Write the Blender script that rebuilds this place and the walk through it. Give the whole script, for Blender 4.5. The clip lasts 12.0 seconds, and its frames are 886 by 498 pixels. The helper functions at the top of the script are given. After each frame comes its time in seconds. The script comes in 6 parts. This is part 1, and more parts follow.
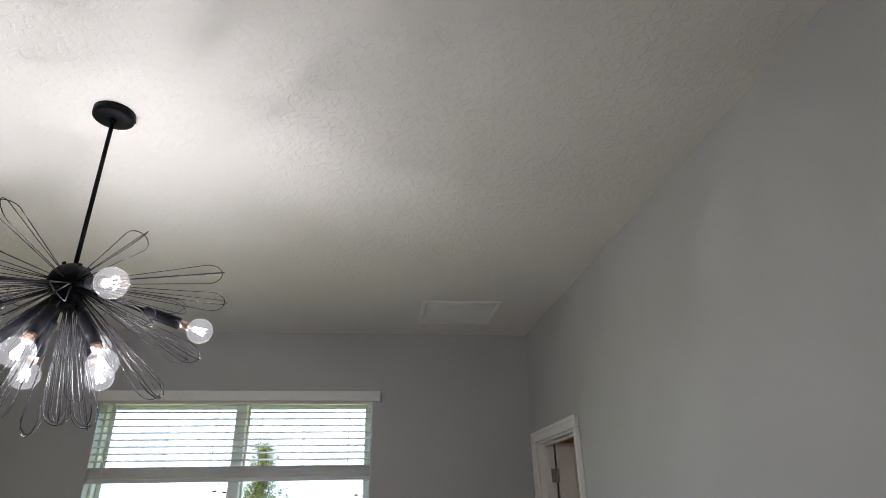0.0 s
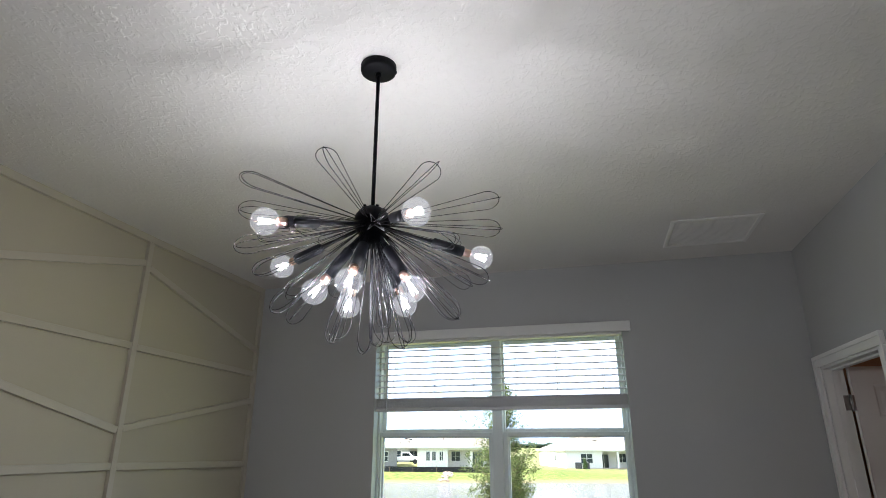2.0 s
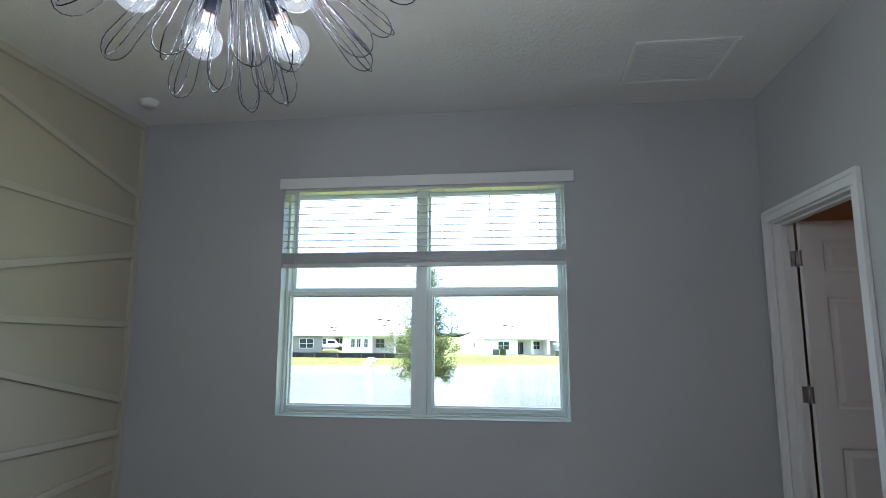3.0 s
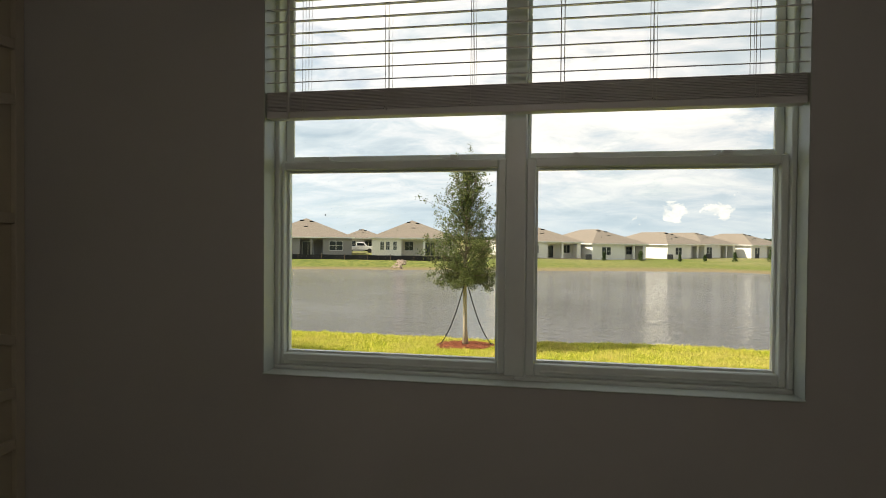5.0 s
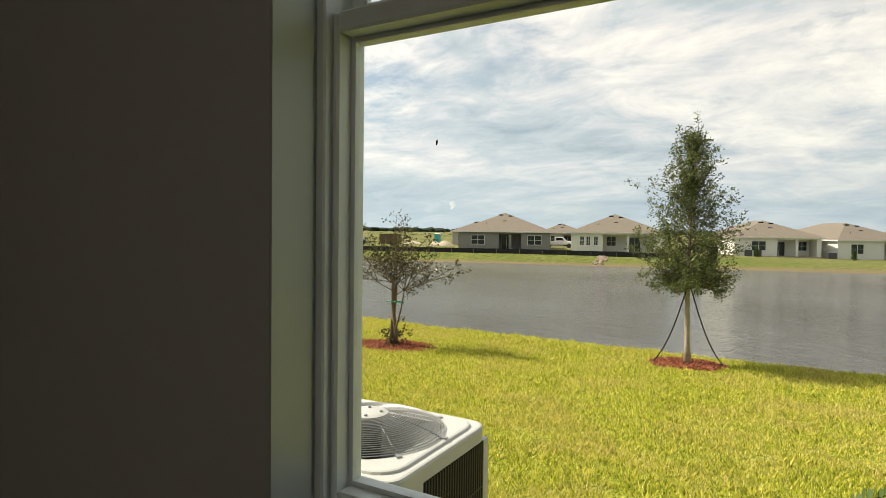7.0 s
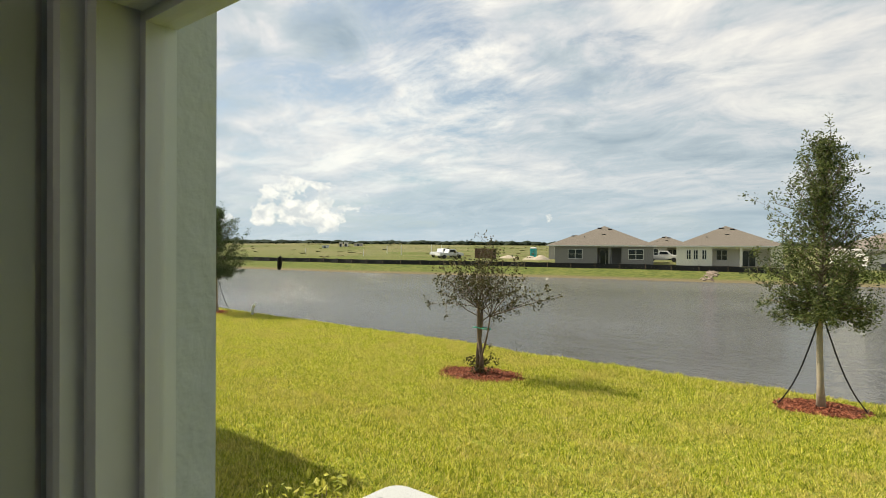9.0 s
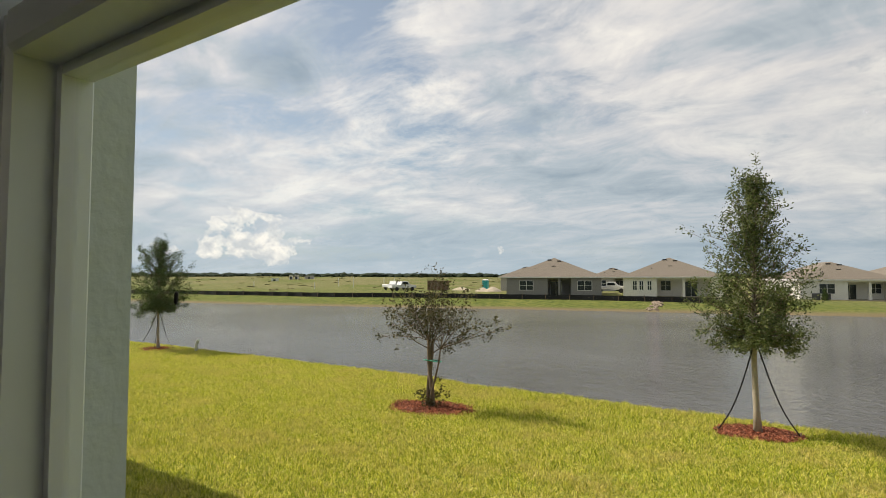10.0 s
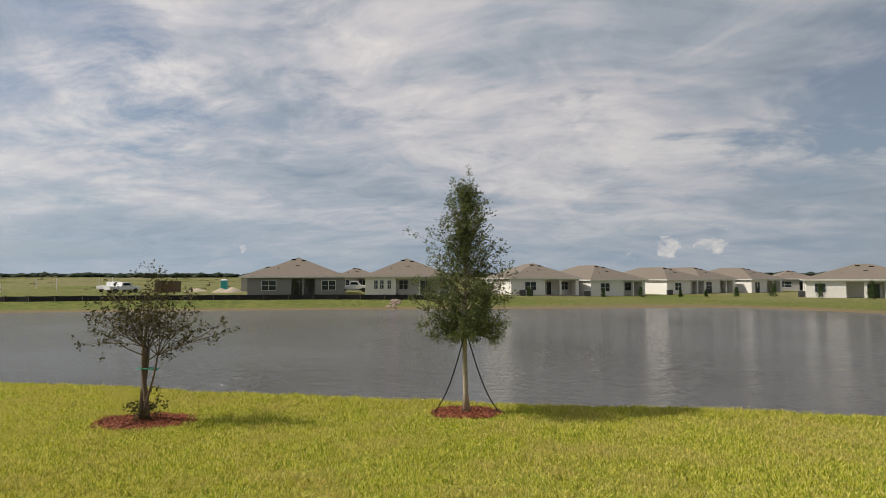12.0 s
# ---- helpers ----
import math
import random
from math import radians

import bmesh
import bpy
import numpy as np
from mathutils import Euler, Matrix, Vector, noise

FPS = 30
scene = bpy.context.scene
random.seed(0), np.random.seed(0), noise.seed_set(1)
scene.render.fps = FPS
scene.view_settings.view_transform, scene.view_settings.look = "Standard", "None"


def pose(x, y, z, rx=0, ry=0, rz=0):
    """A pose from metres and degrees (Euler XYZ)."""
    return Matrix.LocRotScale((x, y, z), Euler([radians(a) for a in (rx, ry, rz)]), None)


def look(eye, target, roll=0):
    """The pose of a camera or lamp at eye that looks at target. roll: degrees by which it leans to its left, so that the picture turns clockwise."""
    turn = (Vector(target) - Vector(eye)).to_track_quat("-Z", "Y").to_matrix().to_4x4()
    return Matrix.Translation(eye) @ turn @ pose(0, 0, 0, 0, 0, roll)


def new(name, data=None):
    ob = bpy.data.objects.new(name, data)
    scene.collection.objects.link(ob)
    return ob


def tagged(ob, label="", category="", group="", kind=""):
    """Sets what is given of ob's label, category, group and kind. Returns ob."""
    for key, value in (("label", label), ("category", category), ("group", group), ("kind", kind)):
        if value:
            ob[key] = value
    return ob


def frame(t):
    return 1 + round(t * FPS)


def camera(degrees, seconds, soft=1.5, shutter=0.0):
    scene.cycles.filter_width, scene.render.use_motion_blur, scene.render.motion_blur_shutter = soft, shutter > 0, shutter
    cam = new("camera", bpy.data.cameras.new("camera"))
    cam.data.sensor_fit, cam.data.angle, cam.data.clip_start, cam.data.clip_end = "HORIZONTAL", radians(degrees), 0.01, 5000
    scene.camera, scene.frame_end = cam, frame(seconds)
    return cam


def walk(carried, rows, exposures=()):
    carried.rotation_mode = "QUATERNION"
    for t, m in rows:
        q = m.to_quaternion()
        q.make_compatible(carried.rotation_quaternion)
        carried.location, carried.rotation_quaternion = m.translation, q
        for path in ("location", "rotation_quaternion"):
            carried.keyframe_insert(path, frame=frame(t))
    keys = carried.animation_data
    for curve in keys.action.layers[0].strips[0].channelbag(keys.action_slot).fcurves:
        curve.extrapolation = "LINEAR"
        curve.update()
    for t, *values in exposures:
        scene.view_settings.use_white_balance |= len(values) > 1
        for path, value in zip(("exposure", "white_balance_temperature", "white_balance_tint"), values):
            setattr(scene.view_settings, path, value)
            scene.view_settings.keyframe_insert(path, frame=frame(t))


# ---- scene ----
cam = camera(75.1, 12.0, soft=0.9)
PATH = [
    (0, (0.019, 0.649, 1.631), (0.244, 2.462, 2.445), -1.2),
    (0.5, (-0.005, 0.628, 1.637), (-0.118, 2.436, 2.484), -0.7),
    (1, (-0.048, 0.626, 1.636), (-0.381, 2.406, 2.487), -0.3),
    (1.5, (-0.133, 0.636, 1.631), (-0.573, 2.393, 2.477), -0.3),
    (2, (-0.198, 0.694, 1.548), (-0.673, 2.524, 2.201), -0.0),
    (2.5, (-0.228, 0.935, 1.412), (-0.607, 2.838, 1.899), -0.1),
    (3, (-0.302, 1.325, 1.354), (-0.552, 3.286, 1.657), 0.2),
    (3.2, (-0.376, 1.485, 1.341), (-0.596, 3.468, 1.482), 0.4),
    (4.8, (-0.743, 2.795, 1.323), (-0.998, 4.778, 1.269), 0.5),
    (5, (-0.816, 2.955, 1.36), (-1.161, 4.925, 1.329), 0.5),
    (5.5, (-0.94, 3.355, 1.329), (-1.494, 5.276, 1.314), 0.6),
    (6, (-1.038, 3.766, 1.327), (-1.804, 5.613, 1.319), 0.6),
    (6.5, (-1.138, 4.115, 1.315), (-2.011, 5.914, 1.298), 0.5),
    (7, (-1.234, 4.371, 1.321), (-2.219, 6.111, 1.265), 0.7),
    (7.2, (-1.249, 4.454, 1.316), (-2.397, 6.091, 1.258), 0.7),
    (8.8, (-1.392, 4.906, 1.446), (-2.679, 6.436, 1.395), 0.3),
    (9, (-1.395, 4.919, 1.464), (-2.655, 6.472, 1.453), 0.3),
    (9.5, (-1.371, 4.919, 1.466), (-2.596, 6.498, 1.543), 0.1),
    (10, (-1.332, 4.910, 1.466), (-2.460, 6.559, 1.567), 0.0),
    (10.5, (-1.300, 4.945, 1.466), (-2.248, 6.703, 1.569), -0.2),
    (11, (-1.262, 4.950, 1.453), (-2.012, 6.801, 1.555), -0.2),
    (11.5, (-1.192, 4.950, 1.45), (-1.742, 6.870, 1.55), -0.2),
    (12, (-1.144, 4.950, 1.44), (-1.473, 6.920, 1.539), -0.2),
]
EXPOSURES = [(0.0, 2.68, 5850, 14), (1.0, 2.60, 5760, 13), (1.5, 2.54, 5700, 13), (2.0, 2.54, 5620, 13), (2.5, 2.74, 5320, 11), (3.2, 2.80, 5100, 10), (4.8, 1.15, 7000, 14), (5.5, 0.94, 7200, 15), (7.2, 0.7, 7100, 13), (9.0, 0.54, 6850, 13), (10.5, 0.24, 6780, 18), (12.0, 0.0, 6580, 20)]
BULB_WATTS = 1.05
walk(cam, [(t, look(eye, target, roll)) for t, eye, target, roll in PATH], EXPOSURES)
# ---- world, sun, lights ----
SUN_EL, SUN_ROT = radians(45), radians(-101)
world = bpy.data.worlds.new("sky")
scene.world = world
world.use_nodes = True


def sky_nodes(tree):
    n, l = tree.nodes, tree.links
    n.clear()
    out, bg = n.new("ShaderNodeOutputWorld"), n.new("ShaderNodeBackground")
    sky = n.new("ShaderNodeTexSky")
    sky.sky_type, sky.sun_disc, sky.sun_elevation, sky.sun_rotation = "NISHITA", False, SUN_EL, SUN_ROT
    sky.air_density, sky.dust_density, sky.ozone_density = 1.0, 1.2, 1.5
    co = n.new("ShaderNodeTexCoord")
    sep = n.new("ShaderNodeSeparateXYZ")
    l.new(co.outputs["Generated"], sep.inputs[0])

    def math_node(op, a, b=None, clamp=False):
        k = n.new("ShaderNodeMath")
        k.operation, k.use_clamp = op, clamp
        for i, v in enumerate((a, b)):
            if v is None:
                continue
            if isinstance(v, (int, float)):
                k.inputs[i].default_value = v
            else:
                l.new(v, k.inputs[i])
        return k.outputs[0]

    def ramp(fac, stops):
        r = n.new("ShaderNodeValToRGB")
        while len(r.color_ramp.elements) < len(stops):
            r.color_ramp.elements.new(0.5)
        for e, (p, c) in zip(r.color_ramp.elements, stops):
            e.position, e.color = p, (*c, 1)
        l.new(fac, r.inputs[0])
        return r.outputs[0]

    # cloud deck: the view direction laid out on a flat layer overhead
    up = math_node("ADD", math_node("MAXIMUM", sep.outputs[2], 0.0), 0.20)
    flat = n.new("ShaderNodeCombineXYZ")
    l.new(math_node("DIVIDE", sep.outputs[0], up), flat.inputs[0])
    l.new(math_node("DIVIDE", sep.outputs[1], up), flat.inputs[1])

    def cloud_noise(vec, scale, detail, rough, distort, offset, stretch=(1, 1, 1)):
        mp = n.new("ShaderNodeMapping")
        mp.inputs["Location"].default_value, mp.inputs["Scale"].default_value = offset, stretch
        l.new(vec, mp.inputs[0])
        t = n.new("ShaderNodeTexNoise")
        t.inputs["Scale"].default_value, t.inputs["Detail"].default_value = scale, detail
        t.inputs["Roughness"].default_value, t.inputs["Distortion"].default_value = rough, distort
        l.new(mp.outputs[0], t.inputs["Vector"])
        return t.outputs["Fac"]

    def near(direction, inner, outer):
        """1 close to a direction of the sky, falling to 0 (degrees)."""
        d = n.new("ShaderNodeVectorMath")
        d.operation = "DOT_PRODUCT"
        d.inputs[1].default_value = direction
        unit = n.new("ShaderNodeVectorMath")
        unit.operation = "NORMALIZE"
        l.new(co.outputs["Generated"], unit.inputs[0]), l.new(unit.outputs[0], d.inputs[0])
        r = n.new("ShaderNodeMapRange")
        r.inputs["From Min"].default_value, r.inputs["From Max"].default_value = math.cos(radians(outer)), math.cos(radians(inner))
        l.new(d.outputs["Value"], r.inputs["Value"])
        return r.outputs[0]

    big = cloud_noise(flat.outputs[0], 0.48, 10, 0.58, 0.25, (3.1, 1.7, 0.4), (0.9, 1.0, 1))
    fine = cloud_noise(flat.outputs[0], 2.6, 12, 0.66, 0.45, (7.3, 2.2, 1.0), (0.8, 1.15, 1))
    cover = math_node("ADD", math_node("MULTIPLY", big, 0.62), math_node("MULTIPLY", fine, 0.38))
    # breaks in the deck
    for direction, inner, outer, depth in (((0.43, 0.865, 0.255), 0, 11, -0.13), ((-0.648, 0.706, 0.285), 0, 13, -0.05), ((-0.862, 0.471, 0.184), 0, 12, -0.05), ((0.09, 0.99, 0.087), 1, 9, -0.05)):
        cover = math_node("ADD", cover, math_node("MULTIPLY", near(direction, inner, outer), depth))
    cover = math_node("ADD", cover, 0.018)
    mask = ramp(cover, [(0.40, (0, 0, 0)), (0.475, (0.85, 0.85, 0.85)), (0.52, (1, 1, 1))])
    shade = cloud_noise(flat.outputs[0], 1.05, 12, 0.57, 0.6, (0.3, 9.2, 2.0), (0.8, 1.2, 1))
    puff = cloud_noise(flat.outputs[0], 3.4, 12, 0.62, 0.8, (5.1, 3.3, 0.7), (0.9, 1.05, 1))
    shade = math_node("ADD", math_node("MULTIPLY", shade, 0.64), math_node("MULTIPLY", puff, 0.36))
    tone = ramp(shade, [(0.35, (0.26, 0.33, 0.40)), (0.455, (0.42, 0.475, 0.535)), (0.50, (0.535, 0.555, 0.60)), (0.545, (0.645, 0.64, 0.655)), (0.62, (0.80, 0.78, 0.755))])
    # heaped clouds low over the horizon
    low = cloud_noise(co.outputs["Generated"], 21.0, 13, 0.60, 0.25, (1.3, 0.2, 0.0), (1, 1, 1.25))
    for direction, inner, outer, more in (((-0.817, 0.57, 0.085), 0, 6, 0.16), ((-0.764, 0.642, 0.058), 0, 8, 0.14), ((0.215, 0.974, 0.05), 0, 3.5, 0.125)):
        low = math_node("ADD", low, math_node("MULTIPLY", near(direction, inner, outer), more))
    band = ramp(sep.outputs[2], [(0.0, (0.6, 0.6, 0.6)), (0.04, (1, 1, 1)), (0.17, (0.55, 0.55, 0.55)), (0.22, (0, 0, 0))])
    heap = ramp(math_node("MULTIPLY", low, band), [(0.598, (0, 0, 0)), (0.63, (0.5, 0.5, 0.5)), (0.71, (0.9, 0.9, 0.9))])
    blue = n.new("ShaderNodeVectorMath")
    blue.operation = "SCALE"
    blue.inputs["Scale"].default_value = 0.10
    l.new(sky.outputs[0], blue.inputs[0])
    a = n.new("ShaderNodeMix")
    a.data_type = "RGBA"
    veil = n.new("ShaderNodeMix")
    veil.data_type = "RGBA"
    veil.inputs["Factor"].default_value, veil.inputs["B"].default_value = 0.45, (0.34, 0.39, 0.43, 1)
    l.new(blue.outputs[0], veil.inputs["A"])
    l.new(mask, a.inputs["Factor"]), l.new(veil.outputs["Result"], a.inputs["A"]), l.new(tone, a.inputs["B"])
    haze = n.new("ShaderNodeMix")
    haze.data_type = "RGBA"
    l.new(ramp(sep.outputs[2], [(0.0, (0.85, 0.85, 0.85)), (0.13, (0.25, 0.25, 0.25)), (0.3, (0, 0, 0))]), haze.inputs["Factor"])
    l.new(a.outputs["Result"], haze.inputs["A"])
    haze.inputs["B"].default_value = (0.335, 0.43, 0.515, 1)
    b = n.new("ShaderNodeMix")
    b.data_type = "RGBA"
    l.new(heap, b.inputs["Factor"]), l.new(haze.outputs["Result"], b.inputs["A"])
    body = cloud_noise(co.outputs["Generated"], 34.0, 10, 0.6, 0.3, (4.1, 2.2, 0.0), (1, 1, 1.3))
    l.new(ramp(body, [(0.38, (0.50, 0.53, 0.56)), (0.58, (0.82, 0.80, 0.755))]), b.inputs["B"])
    l.new(b.outputs["Result"], bg.inputs["Color"])
    # the deck is brighter on the sun's side
    l.new(math_node("ADD", math_node("MULTIPLY", sep.outputs[0], -0.19), 0.92), bg.inputs["Strength"])
    l.new(bg.outputs[0], out.inputs[0])


sky_nodes(world.node_tree)
sun = new("sun", bpy.data.lights.new("sun", "SUN"))
sun.data.energy, sun.data.angle, sun.data.color = 5.0, radians(0.6), (1.0, 0.94, 0.84)
sun.matrix_world = look((0, 0, 0), (0.982 * math.cos(SUN_EL), 0.19 * math.cos(SUN_EL), -math.sin(SUN_EL)))


# ---- materials ----
def material(name, color, rough=0.5, metal=0.0, vary=0.06, scale=6.0, fine=60.0, bump=0.0, bump_scale=200.0, dark=None, spec=0.5, by_object=0.0, distance=0.002):
    """A painted or raw surface: two scales of colour variation, uneven gloss and fine relief."""
    m = bpy.data.materials.new(name)
    m.use_nodes = True
    n, l = m.node_tree.nodes, m.node_tree.links
    p = n["Principled BSDF"]
    p.inputs["Metallic"].default_value, p.inputs["Specular IOR Level"].default_value = metal, spec
    geo = n.new("ShaderNodeNewGeometry")

    def noise_fac(s, detail=4):
        t = n.new("ShaderNodeTexNoise")
        t.inputs["Scale"].default_value, t.inputs["Detail"].default_value = s, detail
        l.new(geo.outputs["Position"], t.inputs["Vector"])
        return t.outputs["Fac"]

    def mix(f, a, b):
        x = n.new("ShaderNodeMix")
        x.data_type = "RGBA"
        for sock, v in ((x.inputs["Factor"], f), (x.inputs["A"], a), (x.inputs["B"], b)):
            if isinstance(v, tuple):
                sock.default_value = (*v, 1)
            elif isinstance(v, float):
                sock.default_value = v
            else:
                l.new(v, sock)
        return x.outputs["Result"]

    lo = dark or tuple(c * (1 - 2.2 * vary) for c in color)
    hi = tuple(min(1, c * (1 + vary)) for c in color)
    a = mix(noise_fac(scale), lo, hi)
    b = mix(noise_fac(fine, 6), tuple(c * (1 - vary) for c in color), hi)
    c = mix(0.5, a, b)
    if by_object:
        info = n.new("ShaderNodeObjectInfo")
        c = mix(info.outputs["Random"], c, tuple(v * (1 - by_object) for v in color))
    l.new(c, p.inputs["Base Color"])
    r = n.new("ShaderNodeMapRange")
    r.inputs["To Min"].default_value, r.inputs["To Max"].default_value = max(0, rough - 0.08), min(1, rough + 0.08)
    l.new(noise_fac(scale * 3), r.inputs["Value"])
    l.new(r.outputs[0], p.inputs["Roughness"])
    if bump:
        bp = n.new("ShaderNodeBump")
        bp.inputs["Strength"].default_value, bp.inputs["Distance"].default_value = bump, distance
        l.new(noise_fac(bump_scale, 5), bp.inputs["Height"])
        l.new(bp.outputs[0], p.inputs["Normal"])
    return m


def glass_material(name, tint=(1, 1, 1), gloss=0.9, floor=0.04):
    m = bpy.data.materials.new(name)
    m.use_nodes = True
    n, l = m.node_tree.nodes, m.node_tree.links
    n.clear()
    out, mixer = n.new("ShaderNodeOutputMaterial"), n.new("ShaderNodeMixShader")
    clear, shine = n.new("ShaderNodeBsdfTransparent"), n.new("ShaderNodeBsdfGlossy")
    clear.inputs["Color"].default_value = (*tint, 1)
    shine.inputs["Roughness"].default_value = 0.0
    facing = n.new("ShaderNodeLayerWeight")
    power, scale = n.new("ShaderNodeMath"), n.new("ShaderNodeMath")
    power.operation, scale.operation = "POWER", "MULTIPLY_ADD"
    power.inputs[1].default_value, scale.inputs[1].default_value, scale.inputs[2].default_value = 5, gloss, floor
    l.new(facing.outputs["Facing"], power.inputs[0]), l.new(power.outputs[0], scale.inputs[0])
    l.new(scale.outputs[0], mixer.inputs[0]), l.new(clear.outputs[0], mixer.inputs[1]), l.new(shine.outputs[0], mixer.inputs[2])
    l.new(mixer.outputs[0], out.inputs[0])
    return m


def bulb_material(name):
    """Clear bulb glass that scatters a little of its own light."""
    m = glass_material(name, (0.97, 0.97, 0.97), 0.9, 0.07)
    n, l = m.node_tree.nodes, m.node_tree.links
    add, glow = n.new("ShaderNodeAddShader"), n.new("ShaderNodeEmission")
    glow.inputs["Color"].default_value, glow.inputs["Strength"].default_value = (1.0, 0.95, 0.90, 1), 0.028
    out = next(k for k in n if k.type == "OUTPUT_MATERIAL")
    mixer = next(k for k in n if k.type == "MIX_SHADER")
    l.new(mixer.outputs[0], add.inputs[0]), l.new(glow.outputs[0], add.inputs[1]), l.new(add.outputs[0], out.inputs[0])
    return m


def glow_material(name, color, strength):
    m = bpy.data.materials.new(name)
    m.use_nodes = True
    p = m.node_tree.nodes["Principled BSDF"]
    p.inputs["Base Color"].default_value = (*color, 1)
    p.inputs["Emission Color"].default_value, p.inputs["Emission Strength"].default_value = (*color, 1), strength
    return m


def ceiling_material():
    """White knock-down plaster: flat islands with soft edges over a fine ground."""
    m = material("ceiling_knockdown_plaster", (0.72, 0.70, 0.67), 0.85, vary=0.03, scale=1.2, fine=90)
    n, l = m.node_tree.nodes, m.node_tree.links
    geo = n.new("ShaderNodeNewGeometry")
    t = n.new("ShaderNodeTexNoise")
    t.inputs["Scale"].default_value, t.inputs["Detail"].default_value, t.inputs["Distortion"].default_value = 38, 3, 0.8
    l.new(geo.outputs["Position"], t.inputs["Vector"])
    r = n.new("ShaderNodeValToRGB")
    r.color_ramp.elements[0].position, r.color_ramp.elements[1].position = 0.50, 0.60
    l.new(t.outputs["Fac"], r.inputs[0])
    b = n.new("ShaderNodeBump")
    b.inputs["Strength"].default_value, b.inputs["Distance"].default_value = 0.30, 0.004
    l.new(r.outputs[0], b.inputs["Height"])
    l.new(b.outputs[0], n["Principled BSDF"].inputs["Normal"])
    return m


def ground_material():
    """Lawn near the houses, drier grass and bare sandy soil along the water and over the far field."""
    m = bpy.data.materials.new("ground_grass_and_soil")
    m.use_nodes = True
    n, l = m.node_tree.nodes, m.node_tree.links
    p = n["Principled BSDF"]
    p.inputs["Roughness"].default_value, p.inputs["Specular IOR Level"].default_value = 0.95, 0.1
    geo = n.new("ShaderNodeNewGeometry")
    sep = n.new("ShaderNodeSeparateXYZ")
    l.new(geo.outputs["Position"], sep.inputs[0])

    def noise_fac(s, detail=5, vec=None):
        t = n.new("ShaderNodeTexNoise")
        t.inputs["Scale"].default_value, t.inputs["Detail"].default_value = s, detail
        l.new(vec or geo.outputs["Position"], t.inputs["Vector"])
        return t.outputs["Fac"]

    def ramp(fac, stops):
        r = n.new("ShaderNodeValToRGB")
        while len(r.color_ramp.elements) < len(stops):
            r.color_ramp.elements.new(0.5)
        for e, (q, c) in zip(r.color_ramp.elements, stops):
            e.position, e.color = q, (*c, 1)
        l.new(fac, r.inputs[0])
        return r.outputs[0]

    def mix(f, a, b):
        x = n.new("ShaderNodeMix")
        x.data_type = "RGBA"
        for sock, v in ((x.inputs["Factor"], f), (x.inputs["A"], a), (x.inputs["B"], b)):
            if isinstance(v, tuple):
                sock.default_value = (*v, 1)
            elif isinstance(v, float):
                sock.default_value = v
            else:
                l.new(v, sock)
        return x.outputs["Result"]

    lawn = mix(noise_fac(0.7), (0.22, 0.28, 0.025), (0.42, 0.39, 0.07))
    lawn = mix(ramp(noise_fac(2.2, 8), [(0.50, (0, 0, 0)), (0.66, (0.7, 0.7, 0.7))]), lawn, (0.42, 0.36, 0.11))
    # dark speckle: uneven green, with shadow between the blades painted in
    lawn = mix(ramp(noise_fac(34, 8), [(0.40, (0.9, 0.9, 0.9)), (0.54, (0, 0, 0))]), lawn, (0.075, 0.10, 0.014))
    meadow = mix(noise_fac(0.12, 8), (0.095, 0.122, 0.022), (0.19, 0.185, 0.052))
    dry = n.new("ShaderNodeMapRange")
    dry.inputs["From Min"].default_value, dry.inputs["From Max"].default_value = 72, 110
    l.new(sep.outputs[1], dry.inputs["Value"])
    tan_field = mix(ramp(noise_fac(0.035, 7), [(0.40, (0, 0, 0)), (0.54, (0.9, 0.9, 0.9))]), meadow, (0.24, 0.20, 0.10))
    meadow = mix(dry.outputs[0], meadow, tan_field)
    meadow = mix(ramp(noise_fac(1.6, 8), [(0.42, (0, 0, 0)), (0.60, (0.75, 0.75, 0.75))]), meadow, (0.045, 0.075, 0.014))
    far = n.new("ShaderNodeMapRange")
    far.inputs["From Min"].default_value, far.inputs["From Max"].default_value = 30, 60
    l.new(sep.outputs[1], far.inputs["Value"])
    grass = mix(far.outputs[0], lawn, meadow)
    shore = n.new("ShaderNodeMapRange")
    shore.inputs["From Min"].default_value, shore.inputs["From Max"].default_value = -1.96, -2.12
    l.new(sep.outputs[2], shore.inputs["Value"])
    soil = mix(noise_fac(1.5, 6), (0.20, 0.15, 0.085), (0.13, 0.11, 0.055))
    l.new(mix(shore.outputs[0], grass, soil), p.inputs["Base Color"])
    b = n.new("ShaderNodeBump")
    b.inputs["Strength"].default_value, b.inputs["Distance"].default_value = 0.6, 0.03
    l.new(noise_fac(45, 6), b.inputs["Height"])
    l.new(b.outputs[0], p.inputs["Normal"])
    return m


